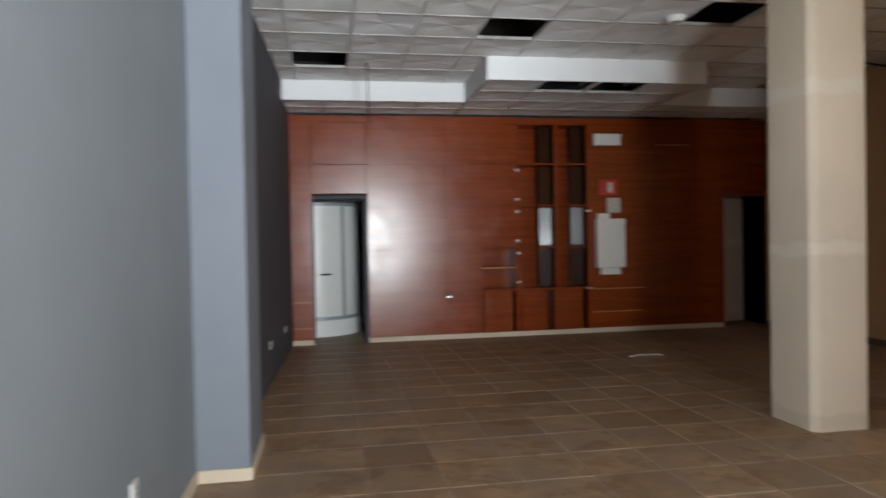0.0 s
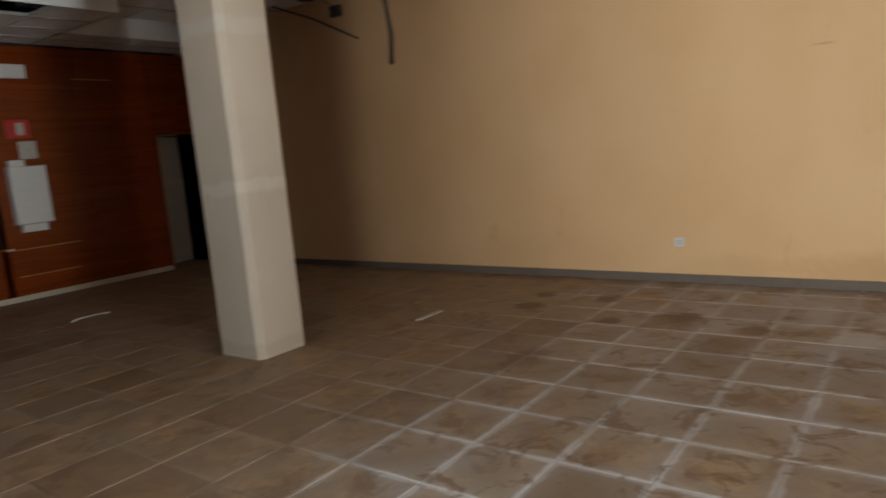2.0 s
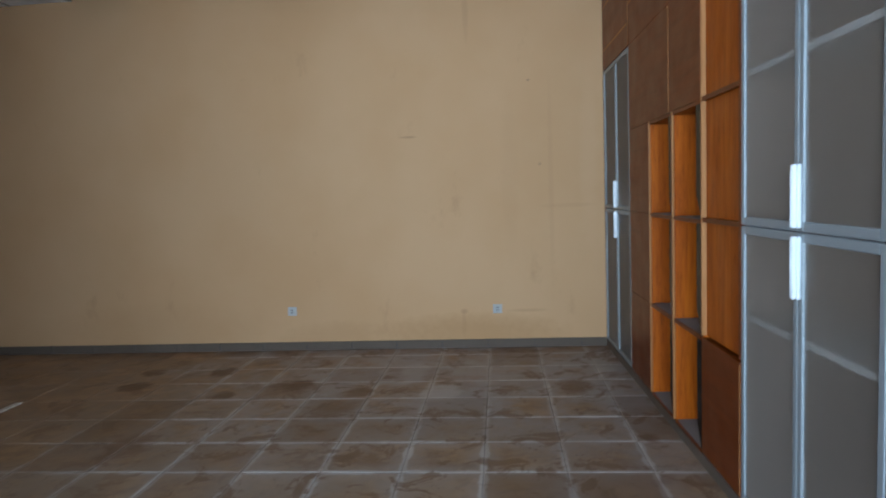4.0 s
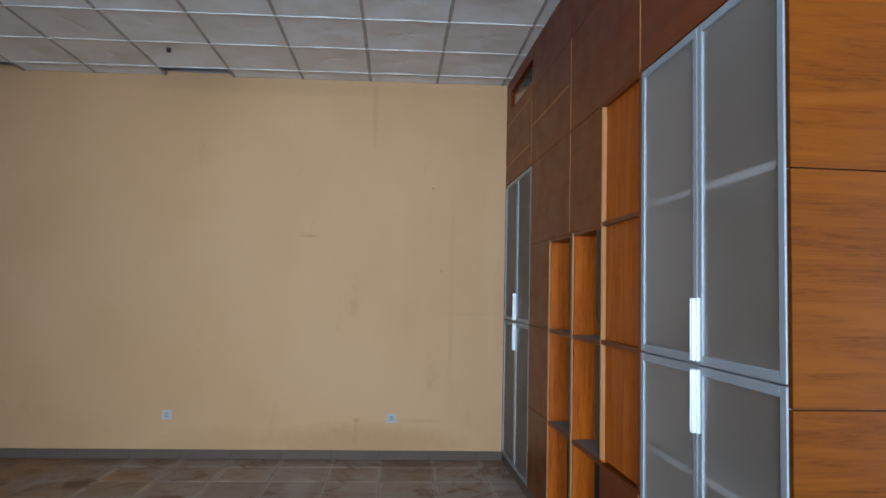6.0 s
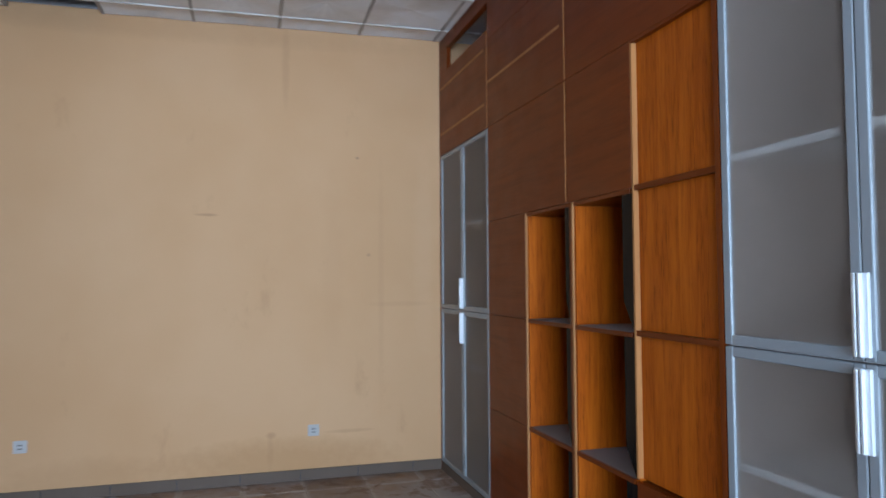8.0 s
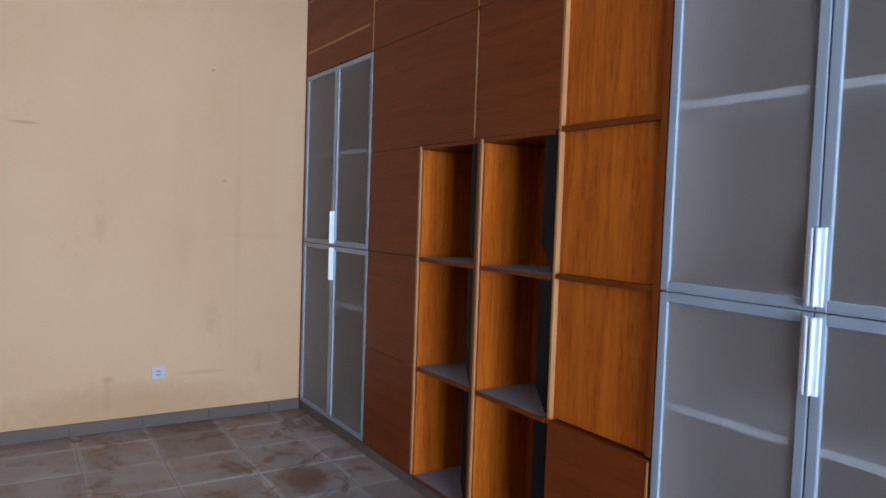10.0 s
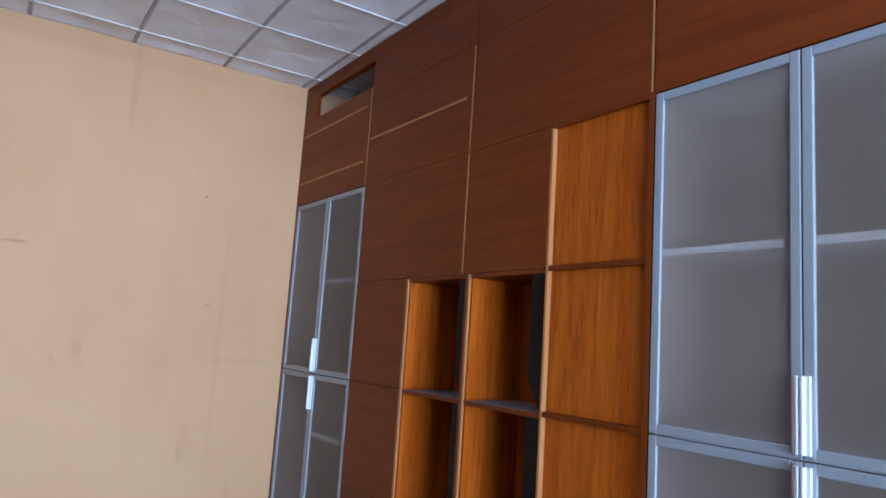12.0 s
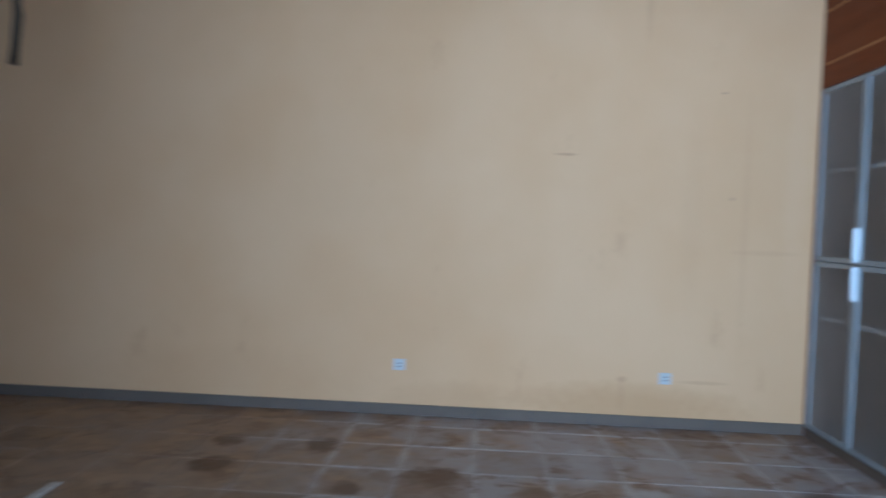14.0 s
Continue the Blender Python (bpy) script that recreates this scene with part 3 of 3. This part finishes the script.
part("door", nbox(-2.945, -2.545, FACE - 0.108, FACE - 0.099, 0.975, 1.665, bevel=0.004), white_plastic, t)
part("cap", nbox(-2.94, -2.76, FACE - 0.08, FACE - 0.01, 1.682, 1.76, bevel=0.006), white_plastic, t)
part("cap", nbox(-2.90, -2.60, FACE - 0.08, FACE - 0.01, 0.86, 0.955, bevel=0.006), white_plastic, t)

# doorways in the north wall
d1 = thing("door_frame", NX(-6.65), NORTH, 0, "dark steel frame of the open washroom doorway", "door frame", kind="structure")
part("jamb", nbox(-7.03, -7.018, FACE + 0.004, 10.70, 0, 2.05, bevel=0.002), grey_dark, d1)
part("jamb", nbox(-6.32, -6.28, FACE + 0.004, 10.70, 0, 2.05, bevel=0.002), grey_dark, d1)
part("head", nbox(-7.018, -6.32, FACE + 0.004, 10.70, 2.01, 2.05, bevel=0.002), grey_dark, d1)
d2 = thing("door", NX(-0.90), 10.5, 0, "pale painted door standing ajar into a dark room", "door", kind="structure")
leaf = boxed(0, 0.80, -0.02, 0.02, 0.01, 1.97, bevel=0.003)
bmesh.ops.transform(leaf, matrix=pose(NX(-0.865), 10.67, 0, 0, 0, 18), verts=leaf.verts)
part("leaf", leaf, cream, d2)
part("jamb", nbox(-0.92, -0.89, FACE + 0.004, 10.70, 0, 2.03, bevel=0.002), wood_red, d2)
part("head", nbox(-0.89, -0.02, FACE + 0.004, 10.54, 2.0, 2.045, bevel=0.002), wood_red, d2)

# corner shower in the washroom
sh = thing("shower_cabin", NX(-6.6), 11.6, 0, "curved shower cabin with frosted panels and white tray", "shower")


def arc(bm, cx, cy, r0, r1, a0, a1, z0, z1, n=14):
    loops = []
    for k in range(n + 1):
        a = radians(a0 + (a1 - a0) * k / n)
        loops.append([bm.verts.new((cx + r * math.cos(a), cy + r * math.sin(a), z)) for r, z in ((r0, z0), (r1, z0), (r1, z1), (r0, z1))])
    for p, q in zip(loops, loops[1:]):
        for i in range(4):
            f = bm.faces.new((p[i], p[(i + 1) % 4], q[(i + 1) % 4], q[i]))
    bm.faces.new(loops[0][::-1])
    bm.faces.new(loops[-1])
    return bm


CX, CY, R = -6.85, 11.68, 0.69
part("tray", arc(bmesh.new(), CX, CY, 0.02, R + 0.03, -100, 5, 0.0, 0.24), porcelain, sh, "white curved shower tray")
part("rail", arc(bmesh.new(), CX, CY, R - 0.03, R + 0.01, -100, 5, 0.24, 0.29), alu, sh)
part("rail", arc(bmesh.new(), CX, CY, R - 0.03, R + 0.01, -100, 5, 1.93, 1.98), alu, sh)
part("panel", arc(bmesh.new(), CX, CY, R - 0.015, R - 0.005, -98, -52, 0.29, 1.93), white_plastic, sh, "frosted white curved panel")
part("panel", arc(bmesh.new(), CX, CY, R - 0.015, R - 0.005, -48, 3, 0.29, 1.93), white_plastic, sh, "frosted white curved panel")
part("post", arc(bmesh.new(), CX, CY, R - 0.03, R + 0.012, -52, -48, 0.29, 1.93), alu, sh)
part("handle", tube(bmesh.new(), [(-6.73, 10.96, 0.92), (-6.73, 10.90, 0.92), (-6.60, 10.92, 0.92), (-6.60, 11.02, 0.92)], 0.012), dark_plastic, sh)

# ---------------------------------------------------------------- south cabinet wall
SOUTH_FIRST = set(bpy.data.objects)
Z = (0.07, 0.684, 1.292, 1.90, 2.528, 3.115)
DEPTH = 0.36


def glass_cabinet(x0, x1):
    """Full-height cabinet with four frosted doors; x0 is its eastern side."""
    t = thing("glass_cabinet", (x0 + x1) / 2, -DEPTH / 2, 0, "tall cabinet with aluminium-framed frosted glass doors", "cabinet", "glass cabinets")
    part("side", boxed(x0 - 0.02, x0, -DEPTH, -0.022, Z[0], Z[4] - 0.004), inner_board, t)
    part("side", boxed(x1, x1 + 0.02, -DEPTH, -0.022, Z[0], Z[4] - 0.004), inner_board, t)
    part("back", boxed(x1 + 0.02, x0 - 0.02, -DEPTH, -DEPTH + 0.015, Z[0], Z[4] - 0.004), inner_board, t)
    for z in (Z[0], 0.885, Z[2], 1.912, Z[4] - 0.03):
        part("shelf", boxed(x1 + 0.02, x0 - 0.02, -DEPTH + 0.015, -0.0145, z, z + 0.026), white_board, t, "pale shelf board")
    mid = (x0 + x1) / 2
    for z0, z1, hz in ((Z[0] + 0.003, Z[2] - 0.003, 0), (Z[2] + 0.003, Z[4] - 0.004, 1)):
        for a, b, s in ((mid + 0.002, x0 - 0.002, 1), (x1 + 0.002, mid - 0.002, -1)):
            bm = bmesh.new()
            f = 0.034
            box(bm, a, a + f, -0.02, 0.0, z0, z1, bevel=0.004)
            box(bm, b - f, b, -0.02, 0.0, z0, z1, bevel=0.004)
            box(bm, a + f, b - f, -0.02, -0.0005, z0, z0 + f, bevel=0.004)
            box(bm, a + f, b - f, -0.02, -0.0005, z1 - f, z1, bevel=0.004)
            d = part("door", bm, alu, t, "aluminium door frame")
            pane = part("pane", boxed(a + f - 0.006, b - f + 0.006, -0.013, -0.008, z0 + f - 0.006, z1 - f + 0.006), glass, d, "frosted glass pane")
            pane.visible_shadow = False
            hx = mid + s * 0.0145
            h0, h1 = (z1 - 0.235, z1 - 0.012) if not hz else (z0 + 0.012, z0 + 0.235)
            bm = boxed(hx - 0.0115, hx + 0.0115, 0.0, 0.012, h0, h1, bevel=0.002)
            box(bm, hx - s * 0.007 - 0.004, hx - s * 0.007 + 0.004, 0.0115, 0.024, h0 + 0.001, h1 - 0.001, bevel=0.002)
            part("handle", bm, bright_alu, d, "ribbed bright metal edge handle")
    return t


glass_cabinet(-0.04, -1.12)
glass_cabinet(-3.375, -4.45)

# solid fronts, each module a unit of its own
def cupboard(x0, x1, z0, z1, label, strips=(), mat=None):
    t = thing("cupboard", (x0 + x1) / 2, -DEPTH / 2, z0, label, "cupboard", "mahogany cupboards")
    part("door", boxed(x1 + 0.0015, x0 - 0.0015, -0.02, 0.0, z0 + 0.0015, z1 - 0.0015, bevel=0.0012), mat or wood_x, t)
    part("carcass", boxed(x1 + 0.001, x0 - 0.001, -DEPTH, -0.0225, z0 + 0.001, z1 - 0.001), wood_x, t)
    for a, b, s0, s1 in strips:
        part("edge_strip", boxed(a, b, 0.0004, 0.0022, s0, s1), edge_wood, t, "pale raw edge strip")
    return t


PLAIN = "closed mahogany laminate cupboard door in the wall unit"
for z0, z1 in zip(Z[:3], Z[1:4]):
    cupboard(-1.125, -1.715, z0, z1, PLAIN)
cupboard(-1.125, -2.235, Z[3], Z[4], PLAIN, [(-2.236, -2.226, Z[3] + 0.01, Z[4] - 0.01)])
cupboard(-2.24, -2.825, Z[3], Z[4], PLAIN)
cupboard(-1.125, -2.235, Z[4], Z[5], "mahogany top cupboard with a pale worn strip", [(-2.18, -1.14, 2.823, 2.838), (-2.236, -2.226, Z[4] + 0.01, Z[5] - 0.01)])
cupboard(-2.24, -3.365, Z[4], Z[5], "mahogany top cupboard door in the wall unit", [(-3.366, -3.356, Z[4] + 0.01, Z[5] - 0.01)])
cupboard(-3.37, -4.45, Z[4], Z[5], "mahogany top cupboard door in the wall unit")
for a, b in ((-1.125, -2.235), (-2.24, -3.365), (-3.37, -4.45)):
    cupboard(a, b, Z[5], 3.482, "mahogany filler board under the ceiling tiles")
cupboard(-0.04, -1.12, Z[4], 3.195, "mahogany top cupboard with two pale strips", [(-1.07, -0.05, 2.69, 2.705), (-1.06, -0.05, 3.065, 3.08), (-1.121, -1.112, Z[4], 3.19)])
cupboard(-2.83, -3.365, Z[0], Z[1], PLAIN, [(-3.366, -3.357, Z[0] + 0.01, Z[1] - 0.01)])
# frame of the open gap above the corner cabinet
gap = thing("gap_frame", -0.58, -0.18, 3.20, "mahogany frame of an open gap under the ceiling", "frame")
part("rail", boxed(-1.12, -0.04, -0.045, -0.001, 3.375, 3.482, bevel=0.002), wood_x, gap)
part("post", boxed(-0.225, -0.04, -0.035, -0.001, 3.198, 3.375, bevel=0.002), wood_x, gap)
part("backing", boxed(-1.11, -0.05, -0.57, -0.55, 3.198, 3.482), white_board, gap, "white board seen through the gap")
part("ledge", boxed(-1.118, -0.226, -0.09, -0.05, 3.198, 3.225, bevel=0.003), dark_plastic, gap, "dark ledge inside the gap")
part("cheek", boxed(-1.119, -1.105, -0.30, -0.02, 3.198, 3.375), dark_plastic, gap, "dark board beside the gap")
solid("filler_strip", boxed(-0.038, -0.002, -0.035, -0.004, 0.0, 3.482, bevel=0.002), wood_z, "dark wooden filler strip in the wall corner", "trim")

# open niches with dusty shelves; light on the side boards is put into their colour
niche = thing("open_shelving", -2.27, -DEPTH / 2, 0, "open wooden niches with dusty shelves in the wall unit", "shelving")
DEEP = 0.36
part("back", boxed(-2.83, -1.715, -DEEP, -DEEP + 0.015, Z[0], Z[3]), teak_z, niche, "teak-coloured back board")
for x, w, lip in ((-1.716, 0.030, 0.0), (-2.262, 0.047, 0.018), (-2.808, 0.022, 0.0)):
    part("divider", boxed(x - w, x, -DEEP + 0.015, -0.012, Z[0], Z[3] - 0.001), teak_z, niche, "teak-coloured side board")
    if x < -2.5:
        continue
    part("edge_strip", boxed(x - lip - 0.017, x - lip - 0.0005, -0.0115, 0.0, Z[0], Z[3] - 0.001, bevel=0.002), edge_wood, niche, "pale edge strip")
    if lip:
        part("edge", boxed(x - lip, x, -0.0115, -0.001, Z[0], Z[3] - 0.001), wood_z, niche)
for x0, x1 in ((-1.7465, -2.2615), (-2.3095, -2.8075)):
    for z in Z[:4]:
        part("shelf", boxed(x1, x0, -DEEP + 0.015, -0.002, z - 0.02, z, bevel=0.001), wood_x, niche, "mahogany shelf board")
        if z != Z[3]:
            part("dust", boxed(x1 + 0.002, x0 - 0.002, -DEEP + 0.017, -0.016, z + 0.0005, z + 0.002), dust_grey, niche, "grey dusty shelf surface")
# dark glossy boards added for the dark band beside each western divider, upright, their feet cut off aslant
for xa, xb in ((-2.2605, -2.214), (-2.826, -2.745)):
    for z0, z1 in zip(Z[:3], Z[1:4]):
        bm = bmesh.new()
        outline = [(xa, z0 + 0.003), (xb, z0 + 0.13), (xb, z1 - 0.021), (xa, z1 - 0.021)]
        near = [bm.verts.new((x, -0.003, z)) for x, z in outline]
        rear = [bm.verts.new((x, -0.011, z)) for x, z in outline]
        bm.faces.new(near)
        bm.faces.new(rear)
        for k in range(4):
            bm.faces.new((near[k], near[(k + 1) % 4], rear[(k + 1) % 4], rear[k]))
        part("lining", bm, black_gloss, niche, "black glossy board added for the dark band")

# recessed boards where the doors are gone
bare = thing("bare_cupboard", -3.09, -DEPTH / 2, Z[1], "cupboard column without doors showing bare teak-coloured boards", "cupboard")
for z0, z1 in zip(Z[1:4], Z[2:5]):
    part("board", boxed(-3.345, -2.832, -0.045, -0.026, z0 + 0.012, z1 - 0.012), teak_z, bare)
    part("rail", boxed(-3.368, -2.828, -0.044, -0.003, z1 - 0.012, z1 + 0.011, bevel=0.001), wood_x, bare)
part("edge_strip", boxed(-2.840, -2.8285, -0.025, 0.0, Z[1] + 0.012, Z[4] - 0.013), edge_wood, bare, "pale raw edge strip")
part("side", boxed(-3.370, -3.346, -0.044, -0.001, Z[1] + 0.012, Z[4] - 0.013), wood_z, bare)
part("carcass", boxed(-3.368, -2.832, -DEPTH, -0.046, Z[1], Z[4]), wood_x, bare)

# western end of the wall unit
# boards take the darkened teak, since the west lamp hits them directly
end = thing("end_panel", -4.47, -DEPTH / 2, 0, "orange teak-coloured end panels, dimmed against the entrance light, closing the wall unit", "panel")
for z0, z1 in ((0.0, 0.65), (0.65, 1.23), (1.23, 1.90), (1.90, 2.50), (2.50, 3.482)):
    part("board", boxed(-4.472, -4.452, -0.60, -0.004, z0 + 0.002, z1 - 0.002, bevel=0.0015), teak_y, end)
part("back", boxed(-4.450, -0.04, -0.60, -0.58, 0.0, 3.0), wood_x, end)
# plinth clad with tile strips
pl = thing("cabinet_plinth", -2.2, -0.02, 0, "tiled plinth strip under the wall unit", "plinth")
part("core", boxed(-4.45, -0.04, -0.30, -0.012, 0.0, 0.066), skirt_tile, pl)
x = -0.045
while x > -4.4:
    part("tile", boxed(max(x - 0.43, -4.448), x, -0.011, -0.002, 0.0, 0.064, bevel=0.0015), skirt_tile, pl)
    x -= 0.435

# the whole unit stands slightly askew to the long wall
ASKEW = pose(0, 0.035, 0, 0, 0, 1.15)
for ob in list(bpy.data.objects):
    if ob not in SOUTH_FIRST and ob.parent is None:
        ob.location = ASKEW @ Vector(ob.location)
        ob.rotation_euler.z = radians(1.15)

# ---------------------------------------------------------------- fittings on the walls


def socket(y, z, wall="east"):
    x = -0.0 if wall == "east" else (WEST if wall == "west" else -7.30 + 0.0411 * (y - 5.75))
    s = -1 if wall == "east" else 1
    t = thing("power_socket", x, y, z, "white double power socket low on the plastered wall", "socket", "wall sockets")

    def b(d0, d1, y0, y1, z0, z1, bevel=0.002):
        a, c = sorted((x + s * d0, x + s * d1))
        return boxed(a, c, y0, y1, z0, z1, bevel=bevel)
    part("plate", b(0.0005, 0.011, y - 0.043, y + 0.043, z - 0.043, z + 0.043, 0.004), aged_plastic, t)
    part("insert", b(0.010, 0.014, y - 0.028, y + 0.028, z - 0.028, z + 0.028), aged_plastic, t)
    for dz in (-0.012, 0.012):
        part("slot", b(0.0135, 0.0146, y - 0.016, y + 0.016, z + dz - 0.005, z + dz + 0.005, 0.001), slot_grey, t, "dark socket slot")
    return t


for y, z in ((1.047, 0.371), (3.038, 0.384)):
    socket(y, z)
socket(3.73, 0.43, "west")
socket(7.75, 0.395, "inner")
socket(9.20, 0.36, "inner")

# hanging strip, cable and bits of ceiling runner by the yellow wall
t = solid("hanging_conduit", tube(bmesh.new(), [(-2.02, 4.76, 3.44), (-1.99, 4.75, 3.1), (-1.95, 4.74, 2.75), (-1.92, 4.72, 2.4), (-1.95, 4.72, 2.16)], 0.024, 8), conduit_brown,
          "dark brown flexible conduit hanging down from the ceiling", "cable", kind="", at=(-1.95, 4.72, 2.16))
t = solid("hanging_wire", tube(bmesh.new(), [(-6.16, 8.5, 3.40), (-6.16, 8.5, 3.1), (-6.155, 8.5, 2.72)], 0.008, 6), cable_black,
          "thin grey wire hanging from the ceiling tiles", "cable", kind="", at=(-6.16, 8.5, 2.7))
t = solid("loose_runner", tube(bmesh.new(), [(-0.30, 7.95, 3.39), (-0.15, 7.40, 3.16), (-0.03, 6.80, 2.84)], 0.014, 6), cable_black,
          "loose ceiling rod leaning against the yellow wall", "rod", kind="", at=(-0.15, 7.3, 2.84))
for x, y in ((-0.17, 7.47),):
    ring = thing("downlight_hole", x, y, ceil(y), "dark disc drawn for an empty downlight hole in a ceiling tile", "downlight")
    bm = bmesh.new()
    # closed dark disc; the darkness inside the hole is put into its colour
    bmesh.ops.create_cone(bm, cap_ends=True, segments=24, radius1=0.11, radius2=0.105, depth=0.02, matrix=pose(x, y, ceil(y) - 0.008))
    part("rim", bm, dark_plastic, ring)
jb = thing("junction_box", -0.03, 7.12, 3.16, "open black junction box high on the yellow wall", "electrical box")
part("housing", boxed(-0.06, -0.001, 7.04, 7.20, 3.15, 3.28, bevel=0.006), dark_plastic, jb)
part("wire", tube(bmesh.new(), [(-0.04, 7.15, 3.279), (-0.06, 7.25, 3.35), (-0.05, 7.30, 3.41)], 0.006, 6), cable_black, jb)
t = thing("smoke_detector", -3.42, 6.73, ceil(6.73), "round off-white smoke detector under the ceiling", "detector")
bm = bmesh.new()
bmesh.ops.create_cone(bm, cap_ends=True, segments=28, radius1=0.07, radius2=0.10, depth=0.05, matrix=pose(-3.42, 6.73, ceil(6.73) - 0.025))
part("housing", bm, white_plastic, t)
bm = bmesh.new()
bmesh.ops.create_cone(bm, cap_ends=True, segments=16, radius1=0.018, radius2=0.018, depth=0.03, matrix=pose(-0.70, 2.94, ceil(2.94) - 0.008))
solid("ceiling_hook", bm, dark_plastic, "small dark fitting in a ceiling tile", "fitting", kind="", at=(-0.70, 2.94, ceil(2.94)))

# ---------------------------------------------------------------- tiles of skirting and floor
base_e = solid("baseboard", boxed(-0.006, -0.0005, 0.0, NORTH, 0.0, 0.078), grey_dark, "dark mortar bed of the tiled skirting", "baseboard")
me = bpy.data.meshes.new("skirting_tile")
bm = boxed(-0.014, -0.006, 0.002, PITCH - 0.003, 0.0, 0.082, bevel=0.0015)
bm.to_mesh(me)
bm.free()
me.materials.append(skirt_tile.m)
y = 0.265
while y < NORTH - PITCH:
    ob = new("skirting_tile", me)
    ob.parent = base_e
    ob.location = (0, y, 0)
    y += PITCH
part("skirting_tile", boxed(-0.014, -0.006, 0.0, 0.262, 0.0, 0.082, bevel=0.0015), skirt_tile, base_e)

me = bpy.data.meshes.new("floor_tile")
bm = bmesh.new()
h = PITCH / 2 - 0.0035
b = h - 0.003
top = [bm.verts.new((sx * b, sy * b, 0.0)) for sx, sy in ((-1, -1), (1, -1), (1, 1), (-1, 1))]
low = [bm.verts.new((sx * h, sy * h, -0.0025)) for sx, sy in ((-1, -1), (1, -1), (1, 1), (-1, 1))]
foot = [bm.verts.new((sx * h, sy * h, -0.006)) for sx, sy in ((-1, -1), (1, -1), (1, 1), (-1, 1))]
bm.faces.new(top)
for i in range(4):
    bm.faces.new((low[i], low[(i + 1) % 4], top[(i + 1) % 4], top[i]))
    bm.faces.new((foot[i], foot[(i + 1) % 4], low[(i + 1) % 4], low[i]))
bm.to_mesh(me)
bm.free()
me.materials.append(ft.m)
floor_ob = bpy.data.objects["floor"]
rest = []
for i in range(-15, 5):
    for j in range(-9, 30):
        cx, cy = TX + (i + 0.5) * PITCH, TY + (j + 0.5) * PITCH
        if not (-7.9 < cx < -0.05 and -3.2 < cy < 12.5):
            continue
        lift = random.uniform(-0.0007, 0.0007)
        if 0.0 < cy < 8.0 and cx > -6.4 and (cy < 5.5 or cx < -2.0):
            ob = new("floor_tile", me)
            ob.parent = floor_ob
            ob.location = (cx, cy, lift)
        else:
            rest.append((cx, cy, lift))
verts, faces = [], []
for cx, cy, lift in rest:
    n = len(verts)
    verts += [(cx + v.co.x, cy + v.co.y, v.co.z + lift) for v in me.vertices]
    faces += [[n + k for k in p.vertices] for p in me.polygons]
me2 = bpy.data.meshes.new("floor_tiles_far")
me2.from_pydata(verts, [], faces)
me2.materials.append(ft.m)
ob = new("floor_tiles_far", me2)
ob.parent = floor_ob
tagged(ob, kind="stuff")

# litter on the floor
t = solid("paper_scrap", tube(bmesh.new(), [(-3.22, 8.22, 0.010), (-3.07, 8.30, 0.010), (-2.87, 8.28, 0.010), (-2.82, 8.22, 0.010)], 0.010, 6), paper,
          "pale curled scrap lying on the floor tiles", "litter", kind="", at=(-3.1, 8.3, 0))
t = solid("plaster_scrap", boxed(-1.98, -1.65, 4.64, 4.69, 0.0, 0.012, bevel=0.004), paper, "pale broken strip lying on the floor tiles", "litter", kind="", at=(-1.8, 4.68, 0))
